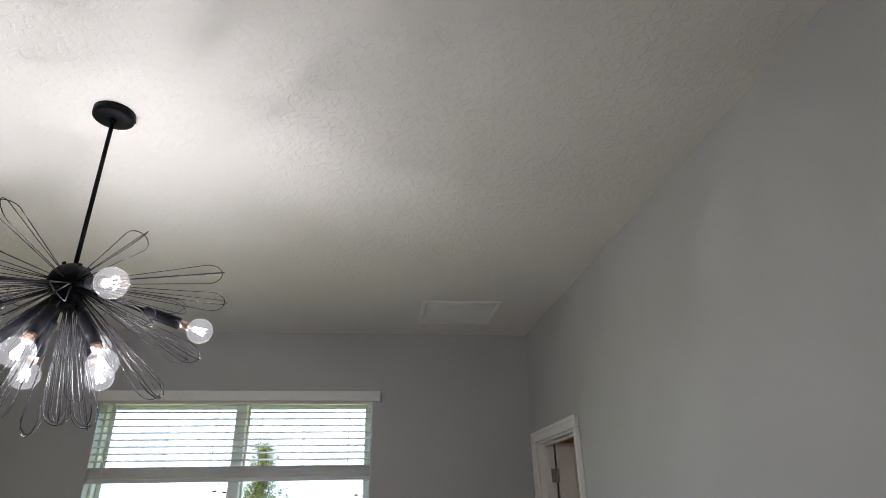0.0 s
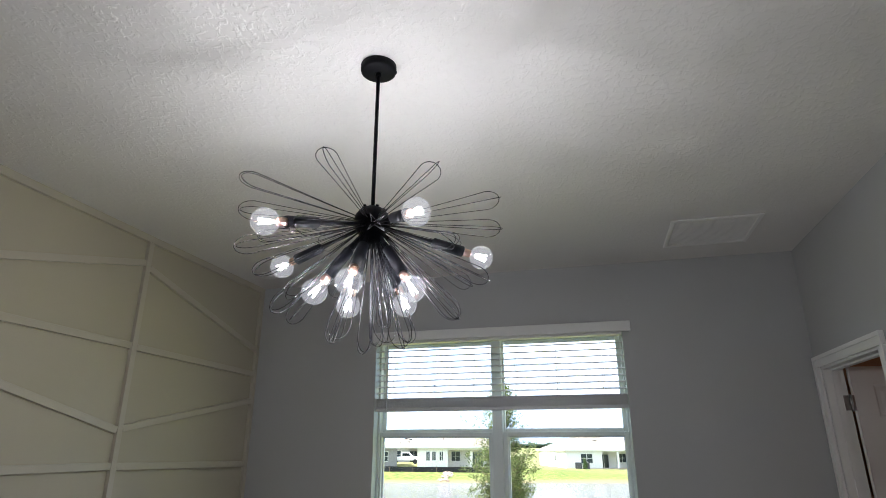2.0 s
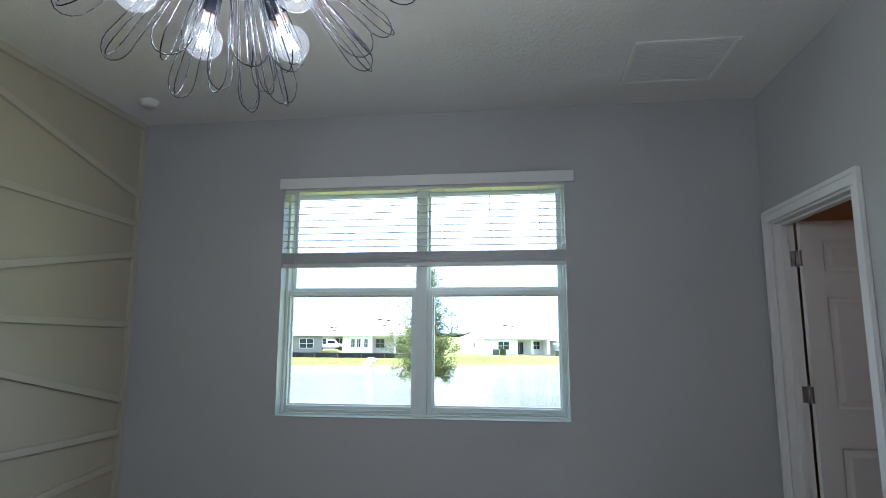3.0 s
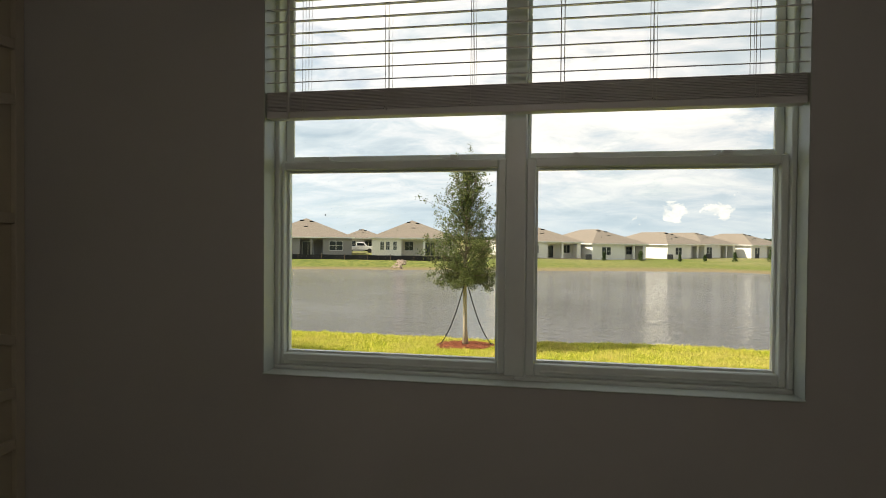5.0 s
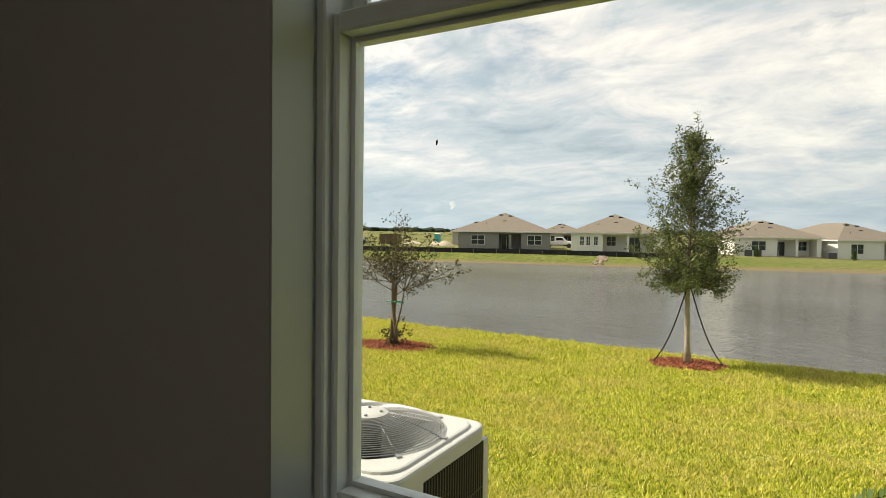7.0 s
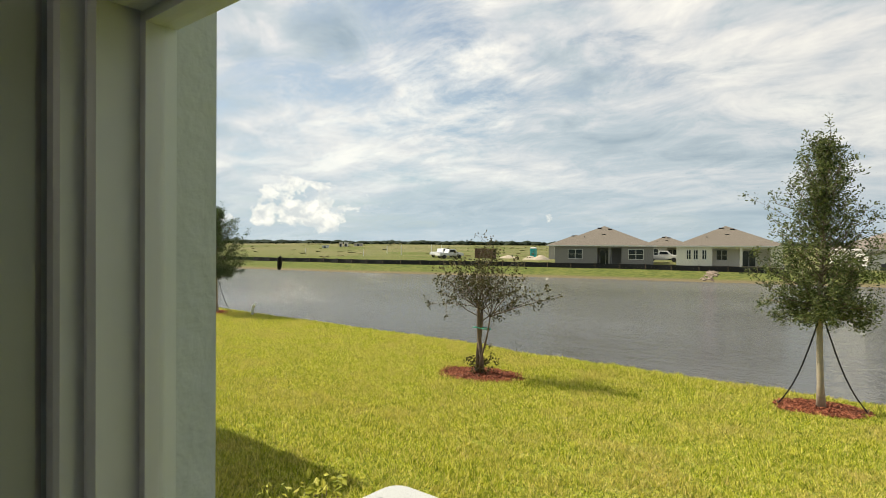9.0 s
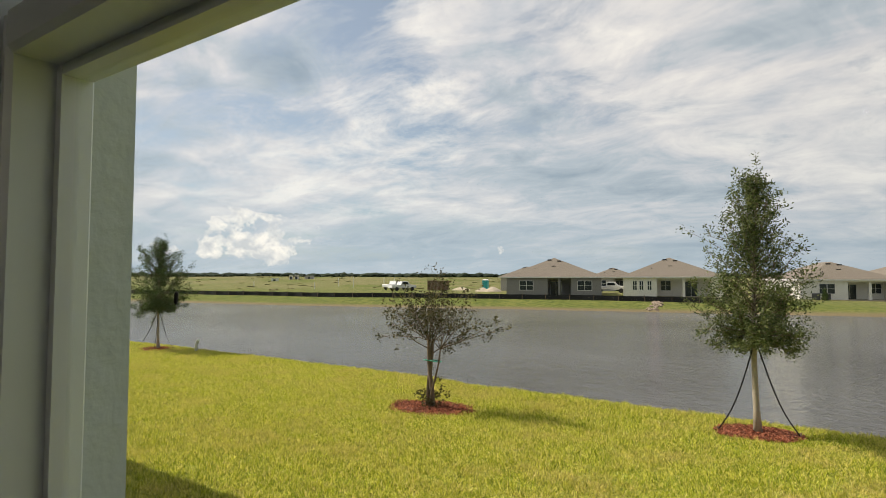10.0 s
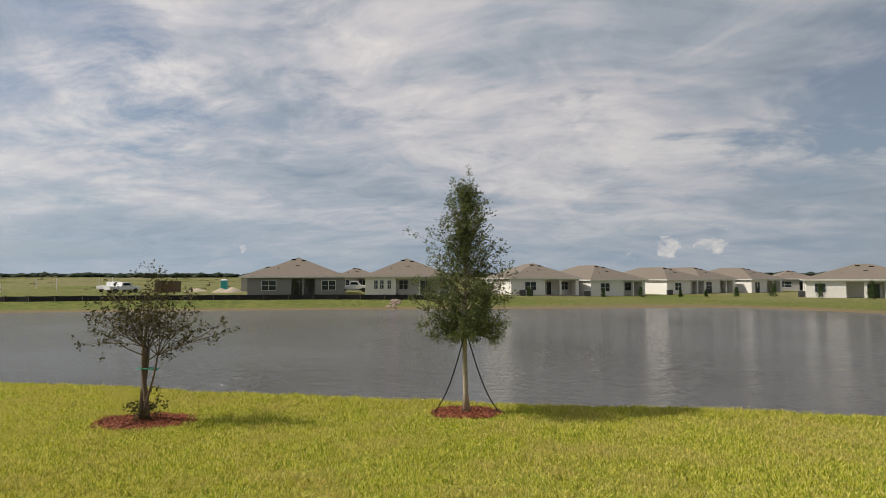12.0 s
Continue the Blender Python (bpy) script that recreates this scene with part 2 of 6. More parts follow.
def water_material():
    m = bpy.data.materials.new("pond_water")
    m.use_nodes = True
    n, l = m.node_tree.nodes, m.node_tree.links
    p = n["Principled BSDF"]
    p.inputs["Base Color"].default_value = (0.108, 0.108, 0.113, 1)
    p.inputs["Roughness"].default_value, p.inputs["IOR"].default_value = 0.10, 1.33
    geo = n.new("ShaderNodeNewGeometry")
    mp = n.new("ShaderNodeMapping")
    mp.inputs["Scale"].default_value = (0.95, 1.7, 1)
    mp.inputs["Rotation"].default_value = (0, 0, radians(12))
    l.new(geo.outputs["Position"], mp.inputs[0])
    waves = []
    for scale, detail, rough in ((3.4, 3, 0.55), (0.8, 3, 0.5)):
        t = n.new("ShaderNodeTexNoise")
        t.inputs["Scale"].default_value, t.inputs["Detail"].default_value, t.inputs["Roughness"].default_value = scale, detail, rough
        l.new(mp.outputs[0], t.inputs["Vector"])
        waves.append(t.outputs["Fac"])
    both = n.new("ShaderNodeMath")
    both.operation = "MULTIPLY_ADD"
    both.inputs[1].default_value = 1.6
    l.new(waves[1], both.inputs[0]), l.new(waves[0], both.inputs[2])
    calm = n.new("ShaderNodeTexNoise")
    calm.inputs["Scale"].default_value, calm.inputs["Detail"].default_value = 0.05, 3
    l.new(geo.outputs["Position"], calm.inputs["Vector"])
    r = n.new("ShaderNodeMapRange")
    r.inputs["From Min"].default_value, r.inputs["From Max"].default_value = 0.35, 0.65
    r.inputs["To Min"].default_value, r.inputs["To Max"].default_value = 0.35, 1.0
    l.new(calm.outputs["Fac"], r.inputs["Value"])
    b = n.new("ShaderNodeBump")
    b.inputs["Distance"].default_value = 0.42
    l.new(r.outputs[0], b.inputs["Strength"]), l.new(both.outputs[0], b.inputs["Height"])
    l.new(b.outputs[0], p.inputs["Normal"])
    return m


def leaf_material(name, a, b, rough=0.5):
    m = bpy.data.materials.new(name)
    m.use_nodes = True
    n, l = m.node_tree.nodes, m.node_tree.links
    p = n["Principled BSDF"]
    p.inputs["Roughness"].default_value, p.inputs["Specular IOR Level"].default_value = rough, 0.2
    geo = n.new("ShaderNodeNewGeometry")
    r = n.new("ShaderNodeValToRGB")
    r.color_ramp.elements[0].color, r.color_ramp.elements[1].color = (*a, 1), (*b, 1)
    l.new(geo.outputs["Random Per Island"], r.inputs[0])
    l.new(r.outputs[0], p.inputs["Base Color"])
    tr = n.new("ShaderNodeBsdfTranslucent")
    l.new(r.outputs[0], tr.inputs["Color"])
    mx = n.new("ShaderNodeMixShader")
    mx.inputs[0].default_value = 0.42
    l.new(p.outputs[0], mx.inputs[1]), l.new(tr.outputs[0], mx.inputs[2])
    l.new(mx.outputs[0], n["Material Output"].inputs[0])
    return m


WALL = material("greige_eggshell_wall_paint", (0.42, 0.425, 0.42), 0.6, vary=0.025, scale=0.8, fine=120, bump=0.12, bump_scale=160)
FEATURE = material("warm_olive_grey_wall_paint", (0.43, 0.395, 0.295), 0.55, vary=0.03, scale=1.0, fine=120, bump=0.1, bump_scale=160)
STRIP = material("olive_grey_painted_wood", (0.46, 0.43, 0.34), 0.45, vary=0.03, scale=2, fine=80, bump=0.1, bump_scale=90)
CEILING = ceiling_material()
TRIM = material("white_semigloss_trim_paint", (0.76, 0.76, 0.73), 0.35, vary=0.03, scale=3, fine=60, bump=0.05)
# light off the grass and the reveal's shade are put into this paint
LINING = material("reveal_paint_with_grass_light", (0.38, 0.42, 0.38), 0.32, vary=0.03, scale=3, fine=60, bump=0.05)
DOOR = material("white_moulded_door_paint", (0.74, 0.73, 0.70), 0.4, vary=0.03, scale=3, fine=60, bump=0.15, bump_scale=120)
VINYL = material("white_vinyl_window_frame", (0.70, 0.76, 0.745), 0.35, vary=0.04, scale=5, fine=40)
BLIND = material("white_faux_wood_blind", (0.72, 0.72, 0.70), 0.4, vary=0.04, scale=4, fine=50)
# same white blind, greyed in colour to stand for backlit slats and wand
SHADED_SLAT = material("white_blind_slat_shaded", (0.60, 0.60, 0.61), 0.45, vary=0.05, scale=4, fine=50)
CORD = material("white_blind_cord", (0.7, 0.7, 0.68), 0.8)
PLASTIC = material("white_plastic", (0.75, 0.75, 0.72), 0.35, vary=0.03)
VENTM = material("white_enamelled_grille", (0.80, 0.79, 0.76), 0.45, vary=0.03)
SLOT = material("dark_slot", (0.02, 0.02, 0.02), 0.7)
BLACK = material("matt_black_metal", (0.0018, 0.002, 0.0035), 0.5, vary=0.1, bump=0.05, spec=0.12)
WIRE = material("black_wire_metal", (0.008, 0.008, 0.010), 0.4, metal=0.0, vary=0.1, spec=0.2)
NICKEL = material("brushed_nickel", (0.42, 0.40, 0.38), 0.35, metal=1.0, vary=0.08)
COPPER = material("copper_bulb_cap", (0.75, 0.52, 0.42), 0.3, metal=1.0)
PANE = glass_material("window_glass", (0.95, 0.97, 0.95), 0.8, 0.004)
GLOBE = bulb_material("bulb_glass")
FILAMENT = glow_material("bulb_filament", (1.0, 0.95, 0.88), 12.0)
# glow of the unseen ceiling light assumed in the side room
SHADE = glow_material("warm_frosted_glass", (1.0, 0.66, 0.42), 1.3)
FLOOR = material("floor_covering", (0.36, 0.33, 0.29), 0.6, vary=0.1, scale=3, fine=60)
STUCCO = material("pale_stucco", (0.54, 0.60, 0.585), 0.9, vary=0.06, scale=3, fine=50, bump=0.8, bump_scale=30, distance=0.007)
# the terracotta in this beige stands in for warm lamplight
LAMPLIT_BEIGE = material("beige_paint_lamplit_tint", (0.56, 0.34, 0.22), 0.7, vary=0.04, scale=1)
GROUND = ground_material()
WATER = water_material()
MULCH = material("red_bark_mulch", (0.26, 0.10, 0.055), 0.9, vary=0.4, scale=8, fine=70)
BARK = material("pale_mottled_bark", (0.40, 0.34, 0.26), 0.9, vary=0.3, scale=26, fine=60, dark=(0.035, 0.028, 0.02), bump=0.8, bump_scale=50, distance=0.005)
BARK_DARK = material("brown_smooth_bark", (0.16, 0.115, 0.08), 0.85, vary=0.25, scale=14, fine=60, bump=0.5, bump_scale=60)
OAK_LEAF = leaf_material("oak_leaf", (0.036, 0.062, 0.018), (0.20, 0.225, 0.08), 0.42)
OAK_LEAF_DARK = leaf_material("dark_oak_leaf", (0.03, 0.06, 0.015), (0.09, 0.13, 0.04))
MYRTLE_LEAF = leaf_material("myrtle_leaf", (0.032, 0.040, 0.014), (0.12, 0.10, 0.04))
SHRUB_LEAF = leaf_material("variegated_shrub_leaf", (0.28, 0.32, 0.04), (0.66, 0.60, 0.12))
CHIP = leaf_material("red_bark_chip", (0.10, 0.032, 0.02), (0.62, 0.23, 0.13), 0.85)
FROND_LEAF = leaf_material("glossy_shrub_leaf", (0.10, 0.16, 0.05), (0.20, 0.26, 0.10))
BLADE = leaf_material("lawn_blade", (0.11, 0.155, 0.014), (0.88, 0.74, 0.28), 0.6)


def patchy(m, straw):
    """Drier, straw-coloured patches over a leaf material."""
    n, l = m.node_tree.nodes, m.node_tree.links
    p = n["Principled BSDF"]
    old = p.inputs["Base Color"].links[0].from_socket
    geo = next(k for k in n if k.type == "NEW_GEOMETRY")
    t = n.new("ShaderNodeTexNoise")
    t.inputs["Scale"].default_value, t.inputs["Detail"].default_value, t.inputs["Roughness"].default_value = 1.1, 6, 0.65
    l.new(geo.outputs["Position"], t.inputs["Vector"])
    r = n.new("ShaderNodeValToRGB")
    r.color_ramp.elements[0].position, r.color_ramp.elements[1].position = 0.44, 0.64
    r.color_ramp.elements[1].color = (0.8, 0.8, 0.8, 1)
    l.new(t.outputs["Fac"], r.inputs[0])
    x = n.new("ShaderNodeMix")
    x.data_type = "RGBA"
    l.new(r.outputs[0], x.inputs["Factor"]), l.new(old, x.inputs["A"])
    x.inputs["B"].default_value = (*straw, 1)
    # darker, greener tufts
    g = n.new("ShaderNodeTexNoise")
    g.inputs["Scale"].default_value, g.inputs["Detail"].default_value, g.inputs["Roughness"].default_value = 18, 6, 0.75
    l.new(geo.outputs["Position"], g.inputs["Vector"])
    q = n.new("ShaderNodeValToRGB")
    q.color_ramp.elements[0].position, q.color_ramp.elements[1].position = 0.50, 0.62
    q.color_ramp.elements[1].color = (0.9, 0.9, 0.9, 1)
    l.new(g.outputs["Fac"], q.inputs[0])
    y = n.new("ShaderNodeMix")
    y.data_type = "RGBA"
    l.new(q.outputs[0], y.inputs["Factor"]), l.new(x.outputs["Result"], y.inputs["A"])
    y.inputs["B"].default_value = (0.13, 0.18, 0.015, 1)
    l.new(y.outputs["Result"], p.inputs["Base Color"])


ramp_node = next(k for k in BLADE.node_tree.nodes if k.type == "VALTORGB")
for place, colour in ((0.35, (0.36, 0.42, 0.03)), (0.72, (0.80, 0.74, 0.12))):
    ramp_node.color_ramp.elements.new(place).color = (*colour, 1)
patchy(BLADE, (0.66, 0.50, 0.20))
STRAP = material("black_nylon_strap", (0.015, 0.015, 0.016), 0.8)
TAPE = material("green_tie_tape", (0.03, 0.32, 0.22), 0.5)
AC_TOP = material("light_grey_powder_coat", (0.48, 0.48, 0.46), 0.4, vary=0.05, bump=0.05)
AC_GRILLE = material("dark_condenser_fins", (0.03, 0.032, 0.034), 0.5, vary=0.1)
AC_WIRE = material("grey_guard_wire", (0.32, 0.32, 0.31), 0.35, metal=0.5)
BLUE = material("blue_plastic_cap", (0.02, 0.22, 0.55), 0.4)
ROOF = material("brown_asphalt_shingles", (0.172, 0.143, 0.113), 0.95, vary=0.12, scale=0.8, fine=9, bump=0.5, bump_scale=12, distance=0.03)
HOUSE_GREY = material("grey_stucco_render", (0.225, 0.215, 0.205), 0.9, vary=0.05, scale=0.6, fine=8)
HOUSE_WHITE = material("white_stucco_render", (0.72, 0.70, 0.645), 0.9, vary=0.05, scale=0.6, fine=8)
HOUSE_BEIGE = material("beige_stucco_render", (0.74, 0.70, 0.635), 0.9, vary=0.05, scale=0.6, fine=8)
HOUSE_TAUPE = material("taupe_stucco_render", (0.40, 0.38, 0.35), 0.9, vary=0.05, scale=0.6, fine=8)
FASCIA = material("white_fascia_paint", (0.70, 0.70, 0.67), 0.6)
DARK_GLASS = material("dark_house_glass", (0.03, 0.04, 0.048), 0.1, vary=0.2, scale=1.0, spec=0.35)
DARK_DOOR = material("dark_sliding_door", (0.02, 0.03, 0.035), 0.15)
SILT = material("black_silt_fence_fabric", (0.014, 0.014, 0.015), 0.9, vary=0.2, scale=2)
PAINT_WHITE = material("white_car_paint", (0.72, 0.72, 0.72), 0.25)
TYRE = material("black_rubber", (0.02, 0.02, 0.02), 0.8)
TEAL = material("teal_plastic", (0.02, 0.36, 0.36), 0.5)
RUST = material("rusty_brown_steel", (0.13, 0.075, 0.045), 0.8, vary=0.2)
SAND = material("pale_sand", (0.42, 0.35, 0.26), 0.95, vary=0.15)
ROCK = material("pale_riprap_stone", (0.33, 0.25, 0.19), 0.9, vary=0.2, by_object=0.3)
SCRUB = leaf_material("dry_field_scrub", (0.14, 0.15, 0.045), (0.30, 0.26, 0.13), 0.9)
FARWOOD = leaf_material("far_wood_foliage", (0.03, 0.045, 0.03), (0.06, 0.08, 0.045), 0.9)


# ---- mesh helpers ----
def box(bm, x0, y0, z0, x1, y1, z1, m=None):
    vs = [bm.verts.new((x, y, z)) for x in (x0, x1) for y in (y0, y1) for z in (z0, z1)]
    if m is not None:
        for v in vs:
            v.co = m @ v.co
    for a, b, c, d in ((0, 1, 3, 2), (4, 6, 7, 5), (0, 4, 5, 1), (2, 3, 7, 6), (0, 2, 6, 4), (1, 5, 7, 3)):
        bm.faces.new((vs[a], vs[b], vs[c], vs[d]))
    return vs


def boxes(*dims):
    bm = bmesh.new()
    for d in dims:
        box(bm, *d)
    return bm


def soft_box(x0, y0, z0, x1, y1, z1, r=0.004, seg=2):
    bm = boxes((x0, y0, z0, x1, y1, z1))
    bmesh.ops.recalc_face_normals(bm, faces=bm.faces)
    bmesh.ops.bevel(bm, geom=bm.edges[:], offset=r, segments=seg, profile=0.5, affect="EDGES")
    return bm


def ring(bm, centre, axis, radius, n=12, start=0.0):
    axis = Vector(axis).normalized()
    side = axis.orthogonal().normalized()
    other = axis.cross(side)
    return [bm.verts.new(Vector(centre) + radius * (math.cos(start + math.tau * i / n) * side + math.sin(start + math.tau * i / n) * other)) for i in range(n)]


def tube(bm, points, radii, n=8, closed=False, caps=True):
    """A tube along points; radii: one number or one a point."""
    pts = [Vector(p) for p in points]
    if isinstance(radii, (int, float)):
        radii = [radii] * len(pts)
    k, rings, side = len(pts), [], None
    for i, p in enumerate(pts):
        a = pts[(i - 1) % k] if closed or i > 0 else p
        b = pts[(i + 1) % k] if closed or i < k - 1 else p
        d = (b - a).normalized() if (b - a).length > 1e-9 else Vector((0, 0, 1))
        side = d.orthogonal() if side is None else side - side.dot(d) * d
        if side.length < 1e-6:
            side = d.orthogonal()
        side.normalize()
        other = d.cross(side)
        rings.append([bm.verts.new(p + radii[i] * (math.cos(math.tau * j / n) * side + math.sin(math.tau * j / n) * other)) for j in range(n)])
    for i in range(k if closed else k - 1):
        a, b = rings[i], rings[(i + 1) % k]
        for j in range(n):
            f = bm.faces.new((a[j], a[(j + 1) % n], b[(j + 1) % n], b[j]))
            f.smooth = True
    if caps and not closed:
        bm.faces.new(rings[0][::-1]), bm.faces.new(rings[-1])
    return rings


def lathe(bm, profile, n=24, m=None):
    """Turned shape round z from (radius, height) pairs."""
    m = m or Matrix()
    rings = []
    for r, z in profile:
        if r < 1e-6:
            rings.append([bm.verts.new(m @ Vector((0, 0, z)))])
        else:
            rings.append([bm.verts.new(m @ Vector((r * math.cos(math.tau * i / n), r * math.sin(math.tau * i / n), z))) for i in range(n)])
    for a, b in zip(rings, rings[1:]):
        for i in range(n):
            q = [a[i % len(a)], a[(i + 1) % len(a)], b[(i + 1) % len(b)], b[i % len(b)]]
            q = [v for k, v in enumerate(q) if v not in q[:k]]
            if len(q) > 2:
                bm.faces.new(q).smooth = True
    return rings


def mesh_of(name, bm, mat):
    bmesh.ops.recalc_face_normals(bm, faces=bm.faces)
    me = bpy.data.meshes.new(name)
    bm.to_mesh(me)
    bm.free()
    me.materials.append(mat)
    return me


def part(name, bm, mat, parent=None, label=""):
    ob = new(name, mesh_of(name, bm, mat))
    if parent is not None:
        ob.parent = parent
    return tagged(ob, label)


def shared(name, me, parent, m=None):
    """One more object on a mesh that others use too."""
    ob = new(name, me)
    ob.parent = parent
    if m is not None:
        ob.matrix_basis = m
    return ob


def thing(name, label, category, at=(0, 0, 0), group="", kind="", turn=0):
    ob = new(name)
    ob.matrix_basis = pose(*at, 0, 0, turn)
    ob.empty_display_size = 0.1
    return tagged(ob, label, category, group, kind)


def structure(name, bm, mat, label, category):
    return tagged(part(name, bm, mat), label, category, "", "structure")


# ---- room ----
WL, WR, WN, WS, CZ = -2.906, 1.19, 4.96, -1.4, 2.84      # left, right, window and back wall faces; ceiling
OUT = 5.185                                             # outside face of the window wall
OX0, OX1, OZ0, OZ1 = -1.850, 0.014, 0.85, 2.36           # window opening
structure("floor", boxes((WL - 0.12, WS - 0.12, -0.15, WR + 0.115, WN, 0.0), (WR + 0.1155, 2.3, -0.15, 3.0, WN, 0.0)), FLOOR, "plain floor of the empty room", "floor")
structure("ceiling", boxes((WL - 0.12, WS - 0.12, CZ, WR + 0.115, OUT, CZ + 0.12), (WR + 0.1155, 2.3, CZ, 3.0, OUT, CZ + 0.12)), CEILING, "white knock-down textured plaster ceiling", "ceiling")
structure("wall_north", boxes((WL, WN, 0, OX0, 5.05, CZ), (OX1, WN, 0, WR + 0.115, 5.05, CZ), (OX0, WN, 0, OX1, 5.05, OZ0), (OX0, WN, OZ1, OX1, 5.05, CZ)), WALL, "grey painted window wall of the room", "wall")
structure("wall_outside", boxes((-9.2, 5.0505, -0.6, OX0 - 0.016, OUT, CZ), (OX1 + 0.004, 5.05, -0.6, 6.0, OUT, CZ), (OX0 - 0.016, 5.05, -0.6, OX1 + 0.004, OUT, OZ0 - 0.004), (OX0 - 0.016, 5.05, OZ1 + 0.004, OX1 + 0.004, OUT, CZ)), STUCCO, "pale stucco outside face of the house", "wall")
structure("wall_west", boxes((WL - 0.12, WS, 0, WL, 5.05, CZ)), FEATURE, "olive grey accent wall under wooden battens", "wall")
structure("wall_south", boxes((WL - 0.12, WS - 0.12, 0, WR + 0.115, WS, CZ)), WALL, "plain grey wall behind the walker", "wall")
DY0, DY1, DZ = 4.014, 4.872, 2.035                       # door opening, between the jambs' outer faces
structure("wall_east", boxes((WR, WS, 0, WR + 0.115, DY0, CZ), (WR, DY1, 0, WR + 0.115, WN, CZ), (WR, DY0, DZ, WR + 0.115, DY1, CZ)), WALL, "greige painted wall with a doorway", "wall")
# the small room behind the door
structure("side_room_wall_north", boxes((WR + 0.115, 4.95, 0, 3.0, 5.05, CZ)), LAMPLIT_BEIGE, "side room wall, its beige tinted for warm lamplight", "wall")
structure("side_room_wall_east", boxes((2.9, 2.4, 0, 3.0, 4.95, CZ)), LAMPLIT_BEIGE, "side room wall, its beige tinted for warm lamplight", "wall")
structure("side_room_wall_south", boxes((WR + 0.115, 2.3, 0, 3.0, 2.4, CZ)), LAMPLIT_BEIGE, "side room wall, its beige tinted for warm lamplight", "wall")


def batten_wall():
    """Battens on the accent wall: uprights, a level rail along the ceiling, and slanting rails between."""
    proud, w = 0.024, 0.040
    wall = thing("batten_panelling", "olive grey wooden battens in slanting panels on the accent wall", "wall panelling", (WL, 3.6, 0))

    def batten(y0, z0, y1, z1, width=w, trim_x=proud):
        a, b = Vector((0, y0 - 3.6, z0)), Vector((0, y1 - 3.6, z1))
        d = (b - a).normalized()
        s = Vector((0, -d.z, d.y)) * width / 2
        bm = bmesh.new()
        for q in ((a - s), (a + s), (b + s), (b - s)):
            bm.verts.new((0.0005, q.y, q.z)), bm.verts.new((trim_x, q.y, q.z))
        v = list(bm.verts)
        for i in range(4):
            j = (i + 1) % 4
            bm.faces.new((v[2 * i], v[2 * j], v[2 * j + 1], v[2 * i + 1]))
        bm.faces.new(v[0::2]), bm.faces.new(v[1::2])
        bmesh.ops.recalc_face_normals(bm, faces=bm.faces)
        bmesh.ops.bevel(bm, geom=[e for e in bm.edges if all(p.co.x > 0.01 for p in e.verts)], offset=0.002, segments=1, affect="EDGES")
        part("batten", bm, STRIP, wall)

    for y in (0.42, 2.01, 3.606, 4.938):
        batten(y, 0.0, y, CZ - 0.045)
    batten(WS, CZ - 0.022, WN, CZ - 0.022, 0.044)
    R = ((2.63, 2.315), (2.128, 2.118), (1.655, 1.905), (1.447, 1.432), (1.252, 0.945), (0.757, 0.735), (0.42, 0.53))
    for zl, zr in R:
        batten(3.627, zl, 4.917, zr, w, 0.0215)
    L = ((2.25, 2.655), (2.142, 2.132), (2.03, 1.645), (1.45, 1.450), (0.90, 1.245), (0.76, 0.757), (0.62, 0.42))
    for zl, zr in L:
        batten(2.03, zl, 3.585, zr, w, 0.0215)
        batten(0.44, zr, 1.99, zl, w, 0.0215)
    for zl, zr in L:
        batten(WS + 0.02, zl, 0.40, zr, w, 0.0215)


batten_wall()


